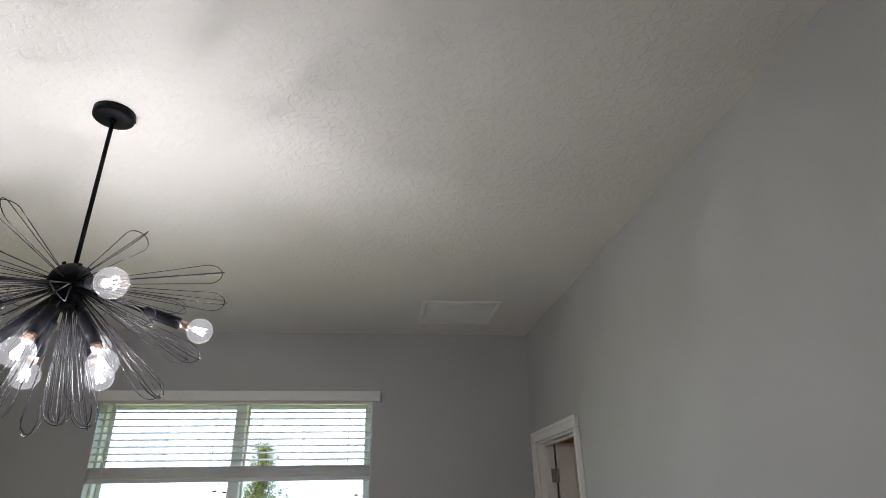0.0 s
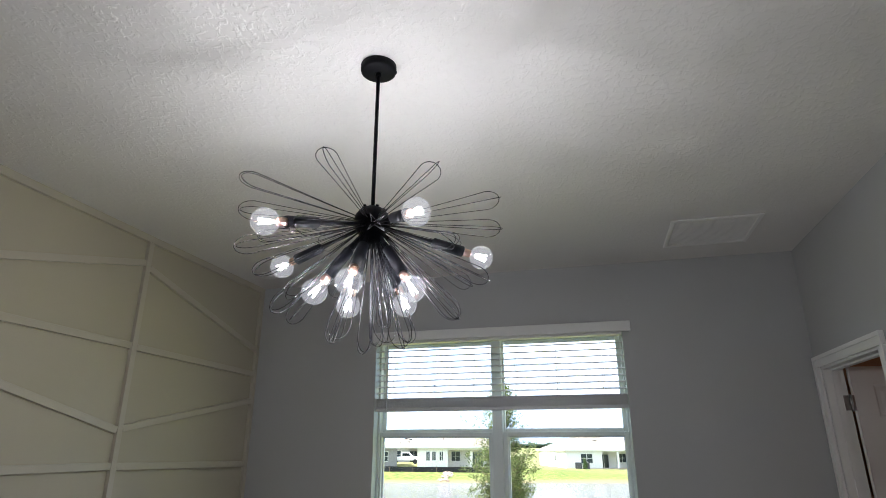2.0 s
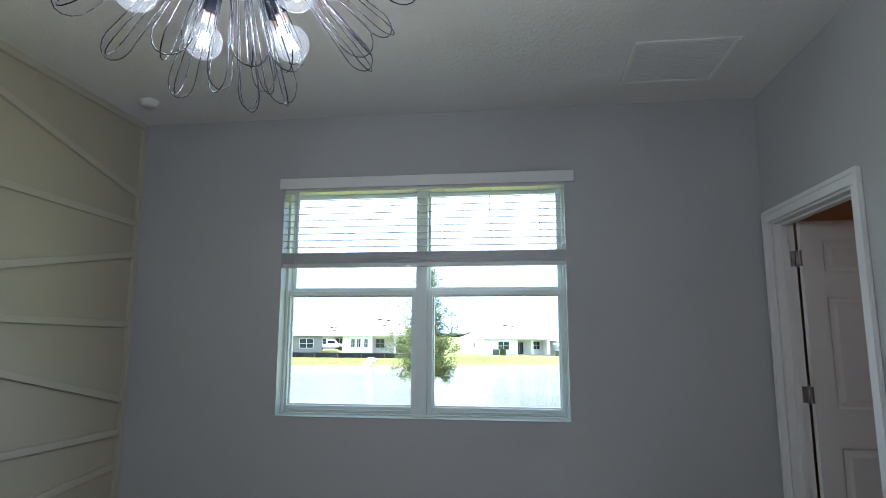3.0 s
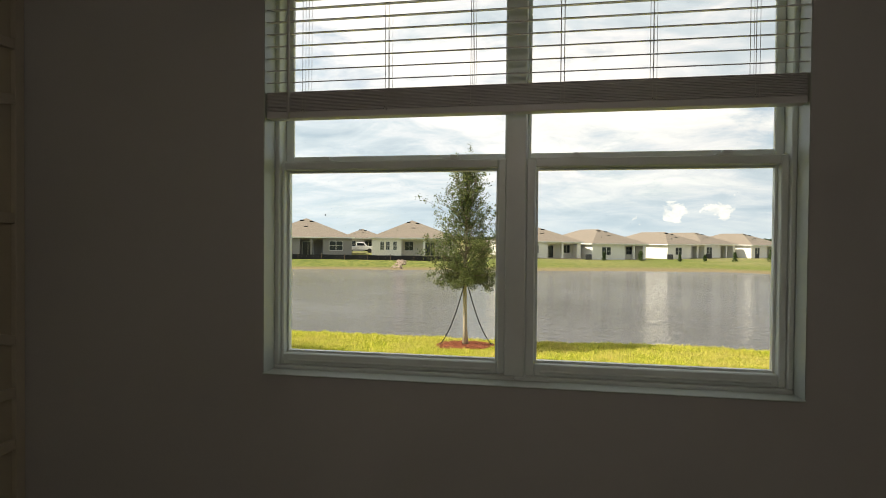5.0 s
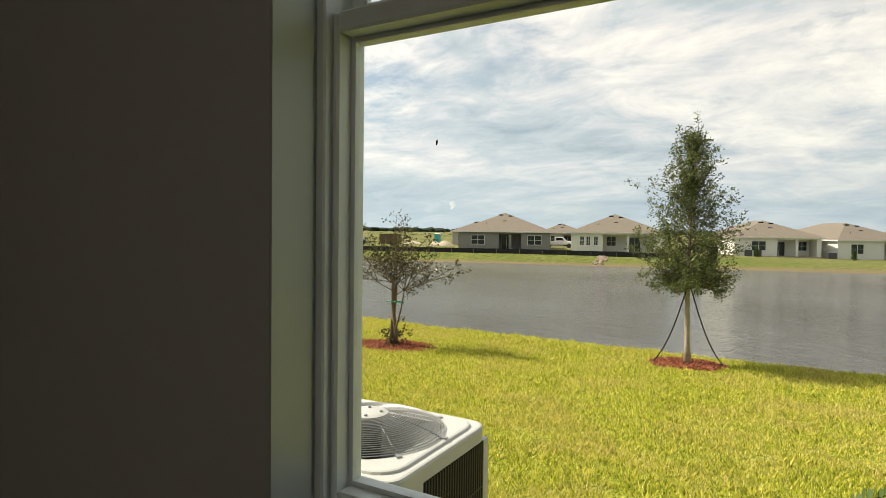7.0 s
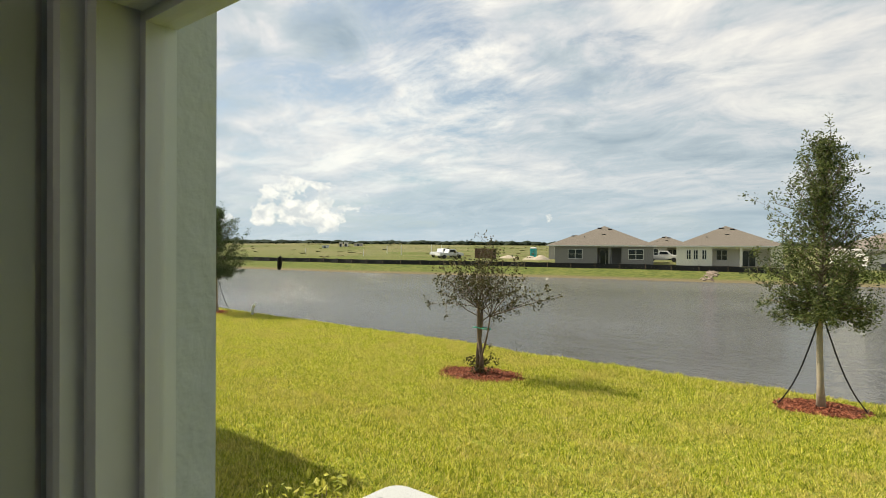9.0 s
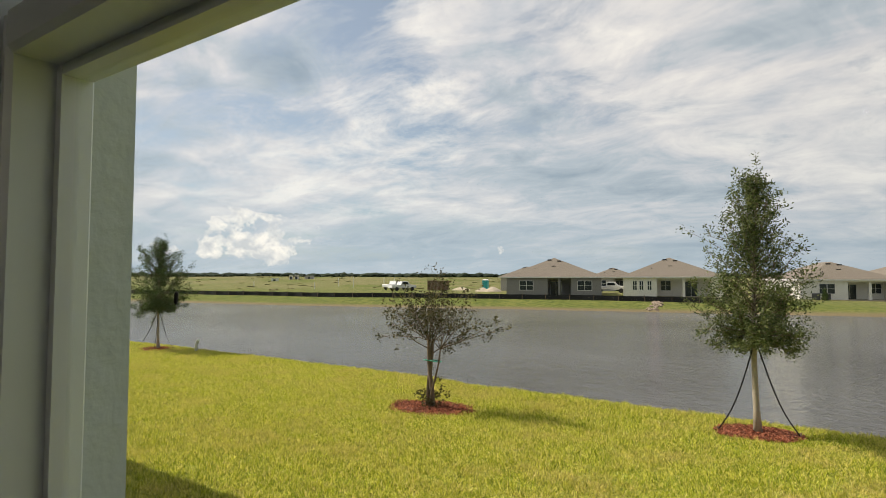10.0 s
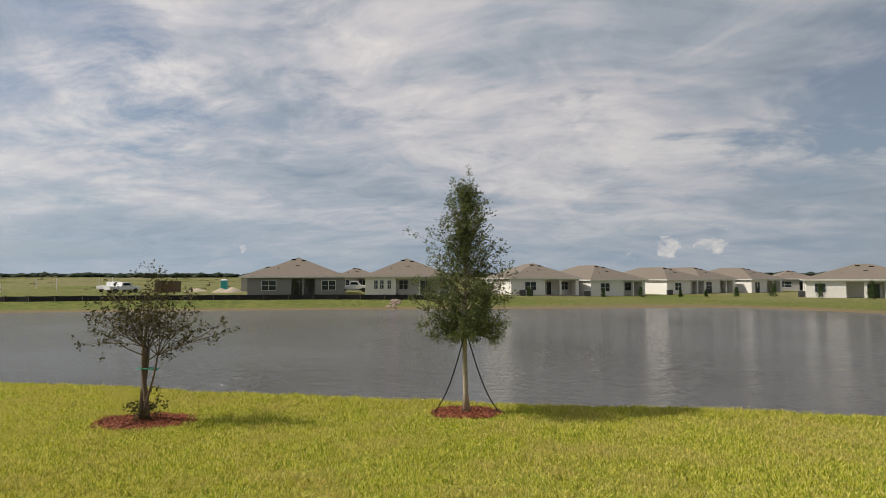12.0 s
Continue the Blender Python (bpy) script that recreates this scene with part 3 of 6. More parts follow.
def doorway():
    """Casing, jambs and stops round the doorway in the east wall."""
    x = WR - 0.0005
    door = thing("door_1", "white painted door frame with mitred casing in the east wall", "door frame", (WR, 4.44, 0), "", "structure")
    def at(bm):
        bmesh.ops.translate(bm, verts=bm.verts, vec=(-WR, -4.44, 0))
        return bm
    def casing(y0, z0, y1, z1):
        bm = soft_box(x - 0.016, y0, z0, x, y1, z1, 0.004)
        return at(bm)
    part("casing", casing(3.949, 0, 4.020, 2.028), TRIM, door)
    part("casing", casing(4.866, 0, 4.937, 2.028), TRIM, door)
    part("casing", casing(3.949, 2.029, 4.937, 2.098), TRIM, door)
    # raised outer bead of the casing
    part("casing_bead", at(boxes((x - 0.024, 3.949, 0, x - 0.0165, 3.972, 2.074))), TRIM, door)
    part("casing_bead", at(boxes((x - 0.024, 4.914, 0, x - 0.0165, 4.937, 2.074))), TRIM, door)
    part("casing_bead", at(boxes((x - 0.024, 3.949, 2.075, x - 0.0165, 4.937, 2.098))), TRIM, door)
    part("jamb", at(boxes((WR + 0.001, DY0 + 0.001, 0, WR + 0.114, DY0 + 0.018, DZ - 0.002))), TRIM, door)
    part("jamb", at(boxes((WR + 0.001, DY1 - 0.018, 0, WR + 0.114, DY1 - 0.001, DZ - 0.002))), TRIM, door)
    part("head_jamb", at(boxes((WR + 0.001, DY0 + 0.019, DZ - 0.018, WR + 0.114, DY1 - 0.019, DZ - 0.002))), TRIM, door)
    part("door_stop", at(boxes((WR + 0.045, DY0 + 0.0185, 0, WR + 0.078, DY0 + 0.030, DZ - 0.019))), TRIM, door)
    part("door_stop", at(boxes((WR + 0.045, DY1 - 0.030, 0, WR + 0.078, DY1 - 0.0185, DZ - 0.019))), TRIM, door)
    part("door_stop", at(boxes((WR + 0.045, DY0 + 0.031, DZ - 0.030, WR + 0.078, DY1 - 0.031, DZ - 0.0185))), TRIM, door)
    for z in (1.81, 1.045, 0.285):
        part("hinge_plate", at(soft_box(WR + 0.082, DY1 - 0.0205, z - 0.045, WR + 0.112, DY1 - 0.0183, z + 0.045, 0.001, 1)), NICKEL, door, "brushed nickel hinge plate")


doorway()


def panel_door():
    """Moulded six-panel door, standing open into the side room."""
    w, h, th = 0.80, 2.015, 0.035
    d = thing("panel_door", "white six-panel moulded door standing wide open", "door", (WR + 0.125, 4.845, 0.008), turn=3)
    bm = bmesh.new()
    xs = [0, 0.115, 0.355, 0.445, 0.685, w]
    zs = [0, 0.20, 0.76, 0.965, 1.58, 1.715, 1.905, h]
    holes = {(i, j) for i in (1, 3) for j in (1, 3, 5)}
    for side, y in ((-1, -th), (1, 0.0)):
        grid = [[bm.verts.new((x, y, z)) for z in zs] for x in xs]
        for i in range(5):
            for j in range(7):
                q = (grid[i][j], grid[i + 1][j], grid[i + 1][j + 1], grid[i][j + 1])
                if (i, j) not in holes:
                    bm.faces.new(q)
                    continue
                # sunk moulding and raised field
                prev = list(q)
                for inset, depth in ((0.012, 0.007), (0.030, 0.007), (0.050, 0.001)):
                    x0, x1, z0, z1 = xs[i] + inset, xs[i + 1] - inset, zs[j] + inset, zs[j + 1] - inset
                    yy = y - side * depth
                    now = [bm.verts.new((a, yy, b)) for a, b in ((x0, z0), (x1, z0), (x1, z1), (x0, z1))]
                    for k in range(4):
                        bm.faces.new((prev[k], prev[(k + 1) % 4], now[(k + 1) % 4], now[k]))
                    prev = now
                bm.faces.new(prev)
    bm.verts.ensure_lookup_table()
    for x in (0, w):
        bm.faces.new([bm.verts.new(p) for p in ((x, -th, 0), (x, 0, 0), (x, 0, h), (x, -th, h))])
    for z in (0, h):
        bm.faces.new([bm.verts.new(p) for p in ((0, -th, z), (w, -th, z), (w, 0, z), (0, 0, z))])
    part("leaf", bm, DOOR, d)
    for z in (1.80, 1.037, 0.277):
        hb = bmesh.new()
        tube(hb, [(-0.010, -0.004, z - 0.047), (-0.010, -0.004, z + 0.047)], 0.007, 10)
        tube(hb, [(-0.010, -0.004, z - 0.052), (-0.010, -0.004, z - 0.047)], 0.005, 8)
        tube(hb, [(-0.010, -0.004, z + 0.047), (-0.010, -0.004, z + 0.053)], 0.005, 8)
        box(hb, -0.010, -th, z - 0.045, -0.0005, -0.006, z + 0.045)
        part("hinge", hb, NICKEL, d, "brushed nickel butt hinge")
    kb = bmesh.new()
    lathe(kb, [(0.0, 0.062), (0.018, 0.060), (0.027, 0.045), (0.024, 0.030), (0.011, 0.022), (0.011, 0.006), (0.032, 0.005), (0.032, 0.0)], 20, pose(0.735, -th, 0.92, 90))
    part("knob", kb, NICKEL, d, "brushed nickel round knob")


panel_door()


# ---- window ----
UNITS = ((-1.850, -0.9165), (-0.9175, 0.014))


def window():
    win = thing("window_1", "white vinyl twin single-hung window over a pond", "window", (-0.918, 5.05, OZ0), "", "structure")

    def at(bm):
        bmesh.ops.translate(bm, verts=bm.verts, vec=(0.918, -5.05, -OZ0))
        return bm

    def frame_part(name, *d, r=0.003):
        return part(name, at(soft_box(*d, r, 1)), VINYL, win)

    f0, f1 = 5.052, 5.134
    # added thin linings and sill board; their grey-green carries light off the grass
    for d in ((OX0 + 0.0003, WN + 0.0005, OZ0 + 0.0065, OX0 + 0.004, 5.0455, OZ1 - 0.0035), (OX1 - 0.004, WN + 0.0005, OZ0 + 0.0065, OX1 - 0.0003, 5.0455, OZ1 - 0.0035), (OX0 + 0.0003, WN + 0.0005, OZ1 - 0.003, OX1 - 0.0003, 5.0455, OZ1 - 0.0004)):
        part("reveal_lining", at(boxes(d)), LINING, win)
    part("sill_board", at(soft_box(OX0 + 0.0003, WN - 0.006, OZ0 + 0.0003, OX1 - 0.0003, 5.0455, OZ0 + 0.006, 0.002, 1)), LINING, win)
    frame_part("mullion_cover", -0.9535, 5.046, OZ0 + 0.019, -0.8815, 5.0515, OZ1 - 0.002)
    for x0, x1 in UNITS:
        left, right = x0 < -1, x0 > -1
        a, b = x0 + 0.001, x1 - 0.001
        jl, jr = (0.018, 0.036) if left else (0.036, 0.018)
        frame_part("jamb", a, f0, OZ0 + 0.019, a + jl, f1, OZ1 - 0.002)
        frame_part("jamb", b - jr, f0, OZ0 + 0.019, b, f1, OZ1 - 0.002)
        frame_part("sill", a, f0 - 0.004, OZ0 + 0.001, b, f1 + 0.01, OZ0 + 0.018)
        frame_part("head", a + jl + 0.0005, f0, OZ1 - 0.030, b - jr - 0.0005, f1, OZ1 - 0.002)
        # lower sash, nearer to the room
        s0, s1 = a + jl + 0.0005, b - jr - 0.0005
        g0, g1 = (-1.818, -0.983) if left else (-0.848, -0.029)
        lower = part("lower_sash", at(soft_box(s0, 5.068, 0.8685, g0, 5.108, 1.660, 0.004, 1)), VINYL, win)
        for name, dims in (("stile", (g1, 5.068, 0.8685, s1, 5.108, 1.660)), ("bottom_rail", (g0 + 0.0003, 5.068, 0.8685, g1 - 0.0003, 5.108, 0.912)), ("meeting_rail", (g0 + 0.0003, 5.066, 1.627, g1 - 0.0003, 5.108, 1.660)), ("lift_rail", (g0 + 0.02, 5.060, 0.880, g1 - 0.02, 5.0677, 0.892))):
            part(name, at(soft_box(*dims, 0.004, 1)), VINYL, lower)
        for name, dims in (("glazing_bead", (g0 + 0.0003, 5.100, 0.9123, g0 + 0.009, 5.122, 1.6267)), ("glazing_bead", (g1 - 0.009, 5.100, 0.9123, g1 - 0.0003, 5.122, 1.6267)), ("glazing_bead", (g0 + 0.0095, 5.100, 0.9123, g1 - 0.0095, 5.122, 0.920)), ("glazing_bead", (g0 + 0.0095, 5.100, 1.619, g1 - 0.0095, 5.122, 1.6267))):
            part(name, at(boxes(dims)), VINYL, lower)
        pane = part("pane", at(boxes((g0 + 0.004, 5.110, 0.916, g1 - 0.004, 5.113, 1.623))), PANE, lower, "clear window pane")
        pane.visible_shadow = False
        # upper sash, nearer to the outside
        u0, u1 = (-1.800, -0.962) if left else (-0.866, -0.036)
        upper = part("upper_sash", at(soft_box(s0, 5.112, 1.6603, u0, 5.131, OZ1 - 0.0305, 0.004, 1)), VINYL, win)
        for name, dims in (("stile", (u1, 5.112, 1.6603, s1, 5.131, OZ1 - 0.0305)), ("bottom_rail", (u0 + 0.0003, 5.112, 1.645, u1 - 0.0003, 5.131, 1.684)), ("top_rail", (u0 + 0.0003, 5.112, OZ1 - 0.058, u1 - 0.0003, 5.131, OZ1 - 0.0305))):
            part(name, at(soft_box(*dims, 0.004, 1)), VINYL, upper)
        pane = part("pane", at(boxes((u0 - 0.002, 5.120, 1.682, u1 + 0.002, 5.123, OZ1 - 0.056))), PANE, upper, "clear window pane")
        pane.visible_shadow = False
        for k in (0.20, 0.77):
            x = s0 + (s1 - s0) * k
            latch = bmesh.new()
            box(latch, x - 0.030, 5.070, 1.6605, x + 0.030, 5.098, 1.667)
            bmesh.ops.recalc_face_normals(latch, faces=latch.faces)
            bmesh.ops.bevel(latch, geom=latch.edges[:], offset=0.002, segments=2, affect="EDGES")
            lathe(latch, [(0.0, 0.013), (0.010, 0.012), (0.013, 0.006), (0.013, 0.0)], 14, Matrix.Translation((x, 5.084, 1.6665)))
            box(latch, x - 0.006, 5.066, 1.668, x + 0.020, 5.080, 1.676)
            part("sash_lock", at(latch), VINYL, lower, "small white sash lock")


window()


def window_blind():
    bl = thing("window_blind", "white faux-wood slatted blind pulled halfway up", "blind", (-0.918, 4.95, 2.36))

    def at(bm):
        bmesh.ops.translate(bm, verts=bm.verts, vec=(0.918, -4.95, -2.36))
        return bm

    v = soft_box(-1.868, 4.925, 2.332, 0.071, 4.942, 2.405, 0.004)
    box(v, -1.868, 4.9425, 2.332, -1.856, 4.9595, 2.405)
    box(v, 0.059, 4.9425, 2.332, 0.071, 4.9595, 2.405)
    part("valance", at(v), BLIND, bl)
    part("headrail", at(boxes((OX0 + 0.006, 4.965, 2.318, OX1 - 0.006, 5.022, 2.357))), BLIND, bl)

    def slat(z, th=0.0028, tilt=0.0):
        bm = bmesh.new()
        prof = [(4.972, 0.0), (4.985, 0.0012), (4.998, 0.0016), (5.011, 0.0012), (5.024, 0.0)]
        rows = [[bm.verts.new((x, y, z + q + o)) for y, q in prof] for x in (OX0 + 0.006, OX1 - 0.006) for o in (0, th)]
        a0, a1, b0, b1 = rows
        for i in range(4):
            bm.faces.new((a0[i], a0[i + 1], b0[i + 1], b0[i])), bm.faces.new((a1[i], b1[i], b1[i + 1], a1[i + 1]))
        bm.faces.new((a0[0], b0[0], b1[0], a1[0])), bm.faces.new((a0[4], a1[4], b1[4], b0[4]))
        bm.faces.new(a0[::-1] + a1), bm.faces.new(b0 + b1[::-1])
        bmesh.ops.rotate(bm, verts=bm.verts, cent=(0, 4.998, z), matrix=Matrix.Rotation(radians(tilt), 3, "X"))
        return bm

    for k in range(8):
        part("slat", at(slat(1.945 + 0.0455 * k, tilt=16)), SHADED_SLAT, bl)
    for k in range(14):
        part("slat", at(slat(1.8345 + 0.0052 * k)), SHADED_SLAT, bl)
    part("bottom_rail", at(soft_box(OX0 + 0.006, 4.971, 1.808, OX1 - 0.006, 5.025, 1.833, 0.004)), SHADED_SLAT, bl)
    for x in (-1.70, -1.385, -1.075, -0.765, -0.465, -0.148):
        bm = bmesh.new()
        for y in (4.970, 5.026):
            tube(bm, [(x, y, 1.83), (x, y, 2.32)], 0.0011, 5)
            tube(bm, [(x + 0.012, y, 1.83), (x + 0.012, y, 2.32)], 0.0008, 5)
        part("ladder_cord", at(bm), CORD, bl)
        kb = bmesh.new()
        tube(kb, [(x, 4.969, 1.84), (x - 0.006, 4.964, 1.83), (x, 4.960, 1.822), (x + 0.008, 4.963, 1.828), (x + 0.004, 4.968, 1.838)], 0.0012, 5)
        part("cord_loop", at(kb), CORD, bl)
    w = bmesh.new()
    tube(w, [(-1.752, 4.958, 2.325), (-1.750, 4.957, 2.1), (-1.750, 4.956, 1.80)], 0.0048, 6)
    part("tilt_wand", at(w), SHADED_SLAT, bl, "slim tilt wand")


window_blind()


# ---- chandelier ----
def chandelier():
    cx, cy, hub_z = -0.857, 2.318, 2.235
    ch = thing("chandelier", "black sputnik chandelier with wire petals and lit globe bulbs", "chandelier", (cx, cy, CZ))
    hz = hub_z - CZ
    bm = bmesh.new()
    lathe(bm, [(0.0, -0.030), (0.054, -0.030), (0.0615, -0.026), (0.063, -0.020), (0.063, -0.0005), (0.0, -0.0005)], 40)
    can = part("canopy", bm, BLACK, ch, "round matt black ceiling canopy")
    for a in (30, 150, 270):
        sb = bmesh.new()
        lathe(sb, [(0.0, 0.003), (0.005, 0.002), (0.006, 0.0)], 10, Matrix.Rotation(radians(a), 4, "Z") @ pose(0.063, 0, -0.014, 0, 90, 0))
        part("screw", sb, BLACK, can)
    bm = bmesh.new()
    tube(bm, [(0, 0, -0.029), (0, 0, hz + 0.05)], 0.0065, 12)
    tube(bm, [(0, 0, -0.045), (0, 0, -0.029)], 0.011, 12)
    part("rod", bm, BLACK, ch)
    bm = bmesh.new()
    prof = [(0.0, 0.060), (0.020, 0.057), (0.040, 0.046), (0.054, 0.028), (0.060, 0.008), (0.060, -0.010), (0.050, -0.026), (0.043, -0.036), (0.040, -0.040), (0.040, -0.062), (0.034, -0.074), (0.018, -0.082), (0.0, -0.084)]
    lathe(bm, [(r, z + hz) for r, z in prof], 36)
    part("hub", bm, BLACK, ch, "rounded matt black hub")

    # socket arm along +x, bulb beyond it
    arm = bmesh.new()
    tube(arm, [(-0.03, 0, 0), (0.09, 0, 0), (0.155, 0, 0)], [0.0055, 0.0055, 0.009], 10)
    socket = bmesh.new()
    lathe(socket, [(0.0, 0.0), (0.010, 0.0), (0.0165, 0.006), (0.0175, 0.060), (0.0185, 0.110), (0.0, 0.1105)], 20, pose(0.150, 0, 0, 0, 90, 0))
    cap = bmesh.new()
    lathe(cap, [(0.0, 0.0), (0.0125, 0.0), (0.0130, 0.012), (0.0135, 0.020), (0.012, 0.026)], 18, pose(0.2607, 0, 0, 0, 90, 0))
    globe = bmesh.new()
    r, n = 0.040, 14
    gp = [(0.012, 0.0), (0.0125, 0.006)]
    for i in range(1, n + 1):
        a = math.pi * (0.115 + 0.885 * i / n)
        gp.append((max(0.0, r * math.sin(a)), 0.006 + r * math.cos(0.115 * math.pi) - r * math.cos(a)))
    gp[-1] = (0.0, gp[-1][1])
    lathe(globe, gp, 28, pose(0.283, 0, 0, 0, 90, 0))
    fil = bmesh.new()
    for k in range(4):
        a = math.tau * k / 4 + 0.5
        c, s = math.cos(a), math.sin(a)
        tube(fil, [(0.306, 0.005 * c, 0.005 * s), (0.342, 0.011 * c, 0.011 * s)], 0.0017, 6)
    stem = bmesh.new()
    tube(stem, [(0.285, 0, 0), (0.304, 0, 0)], [0.006, 0.003], 8)
    meshes = {k: mesh_of(k, b, m) for k, b, m in (("arm", arm, BLACK), ("socket", socket, BLACK), ("bulb_cap", cap, COPPER), ("bulb", globe, GLOBE), ("filament", fil, FILAMENT), ("bulb_stem", stem, GLOBE))}
    lamp = bpy.data.lights.new("bulb_light", "POINT")
    lamp.energy, lamp.color, lamp.shadow_soft_size = BULB_WATTS, (1.0, 0.92, 0.84), 0.006
    # two tiers of five: wide and nearly level, narrow and steep
    for az, reach, drop in [(238, 0.363, 0.092), (311, 0.355, 0.092), (31, 0.372, 0.080), (98, 0.363, 0.092), (167, 0.368, 0.092), (270, 0.155, 0.236), (345, 0.158, 0.238), (66, 0.165, 0.236), (136, 0.165, 0.238), (207, 0.165, 0.236)]:
        d = Vector((reach * math.cos(radians(az)), reach * math.sin(radians(az)), -drop))
        length = d.length
        m = Matrix.Translation((0, 0, hz)) @ d.to_track_quat("X", "Z").to_matrix().to_4x4()
        m = m @ Matrix.Translation((length - 0.325, 0, 0))
        a = shared("arm", meshes["arm"], ch, m)
        a["label"] = "black lamp arm with a bulb socket"
        for k in ("socket", "bulb_cap", "bulb", "bulb_stem", "filament"):
            o = shared(k, meshes[k], a)
            if k == "bulb":
                o["label"] = "clear glass globe bulb, lit"
        spot = new("bulb_light", lamp)
        spot.parent, spot.matrix_basis = a, Matrix.Translation((0.325, 0, 0))

    def petal(length, width):
        bm = bmesh.new()
        for axis in (0, 1):
            pts = []
            straight = length - width * 0.75
            for t in (0.045, 0.35, 0.7, 1.0):
                pts.append((straight * t, 0.004 + (width / 2 - 0.004) * t ** 1.2))
            for k in range(1, 8):
                a = math.pi / 2 - math.pi * k / 8
                pts.append((straight + width * 0.75 * math.cos(a), width / 2 * math.sin(a)))
            for t in (1.0, 0.7, 0.35, 0.045):
                pts.append((straight * t, -0.004 - (width / 2 - 0.004) * t ** 1.2))
            shrink = 1.0 if axis == 0 else 0.985
            tube(bm, [(x * shrink, y if axis == 0 else 0.002, 0.002 if axis == 0 else y) for x, y in pts], 0.00135, 5)
        return mesh_of("wire_petal", bm, WIRE)

    kinds = [petal(0.43, 0.060), petal(0.42, 0.066), petal(0.425, 0.056)]
    rnd = random.Random(4)
    # (azimuth, elevation) of each petal: a level ring, a drooping ring, steeper ones below
    petals = [(-135, 9), (-156, 3), (177, 0), (-87, 6), (-45, 3), (0, 6), (21, 0), (60, 6), (100, 6), (140, 6),
              (-144, -18), (-99, -21), (-66, -21), (-33, -24), (48, -21), (-174, -21), (92, -22), (132, -22), (12, -28),
              (-114, -45), (171, -45), (-150, -47), (42, -42), (18, -48), (100, -42), (104, -57), (-15, -69), (-39, -74), (-114, -72), (144, -57), (64, -68), (-93, -87)]
    for az, el in petals:
        m = Matrix.Translation((0, 0, hz)) @ Matrix.Rotation(radians(az), 4, "Z") @ Matrix.Rotation(radians(-el), 4, "Y") @ Matrix.Rotation(radians(rnd.uniform(15, 60)), 4, "X")
        shared("wire_petal", kinds[rnd.randrange(3)], ch, m)


chandelier()


# ---- small fittings of the room ----
def ceiling_vent():
    x0, x1, y0, y1 = 0.318, 0.835, 4.150, 4.645
    v = thing("ceiling_vent", "white square return air grille in the ceiling", "air vent", ((x0 + x1) / 2, (y0 + y1) / 2, CZ))
    hx, hy, b = (x1 - x0) / 2, (y1 - y0) / 2, 0.026
    for d in ((-hx, -hy, -0.010, hx, -hy + b, -0.0006), (-hx, hy - b, -0.010, hx, hy, -0.0006), (-hx, -hy + b + 0.0004, -0.010, -hx + b, hy - b - 0.0004, -0.0006), (hx - b, -hy + b + 0.0004, -0.010, hx, hy - b - 0.0004, -0.0006)):
        part("frame", soft_box(*d, 0.003, 1), VENTM, v)
    part("backing", boxes((-hx + b, -hy + b, -0.0022, hx - b, hy - b, -0.0008)), VENTM, v)
    n = 26
    bm = boxes((-hx + b + 0.001, -0.0045, -0.0008, hx - b - 0.001, 0.0045, 0.0008))
    me = mesh_of("slat", bm, VENTM)
    for i in range(n):
        y = -hy + b + 0.008 + (2 * hy - 2 * b - 0.016) * i / (n - 1)
        shared("slat", me, v, pose(0, y, -0.0066, 32))


def smoke_alarm():
    s = thing("smoke_alarm", "round white smoke alarm on the ceiling", "smoke alarm", (-2.605, 4.552, CZ))
    bm = bmesh.new()
    lathe(bm, [(0.0, -0.038), (0.028, -0.037), (0.044, -0.032), (0.050, -0.022), (0.052, -0.014), (0.056, -0.010), (0.058, -0.0006), (0.0, -0.0006)], 36)
    part("housing", bm, PLASTIC, s)
    bm = bmesh.new()
    lathe(bm, [(0.0, -0.041), (0.009, -0.040), (0.010, -0.036)], 16)
    part("test_button", bm, PLASTIC, s)


def outlet(at, turn):
    o = thing("wall_outlet", "white duplex power outlet low on the wall", "power outlet", at, "wall outlets", "", turn)
    part("cover_plate", soft_box(-0.036, -0.006, -0.058, 0.036, -0.0005, 0.058, 0.003), PLASTIC, o)
    for z in (-0.020, 0.020):
        f = part("socket_face", soft_box(-0.017, -0.0085, z - 0.014, 0.017, -0.0062, z + 0.014, 0.001, 1), PLASTIC, o)
        for x in (-0.006, 0.006):
            part("slot", boxes((x - 0.0012, -0.0092, z - 0.002, x + 0.0012, -0.0086, z + 0.007)), SLOT, f)
        g = bmesh.new()
        lathe(g, [(0.0, 0.0), (0.0026, 0.0), (0.0026, -0.0006)], 10, pose(0, -0.0092, z - 0.008, 90))
        part("earth_hole", g, SLOT, f)


ceiling_vent()
smoke_alarm()
outlet((-0.538, WN, 0.321), 0)
outlet((WL, 4.294, 0.325), 90)


# ---- ground and water ----
WATER_Z = -2.2
SHORE = [(-400, 30), (-200, 42), (-105, 51.7), (-62, 57.7), (-33, 66.2), (-8.6, 71.3), (12, 75.6), (21, 76.9), (28, 71), (32, 66), (40, 55), (50, 40), (56, 16)]


def smooth(a, b, x):
    t = min(1.0, max(0.0, (x - a) / (b - a)))
    return t * t * (3 - 2 * t)


def shore_y(x):
    if x <= SHORE[0][0]:
        return SHORE[0][1]
    for (x0, y0), (x1, y1) in zip(SHORE, SHORE[1:]):
        if x <= x1:
            return y0 + (y1 - y0) * (x - x0) / (x1 - x0)
    return -100.0


def lawn_edge(x):
    return 14.80 + 0.45 * smooth(-4, -13, x) + 0.12 * noise.noise(Vector((x * 0.35, 0, 0)))


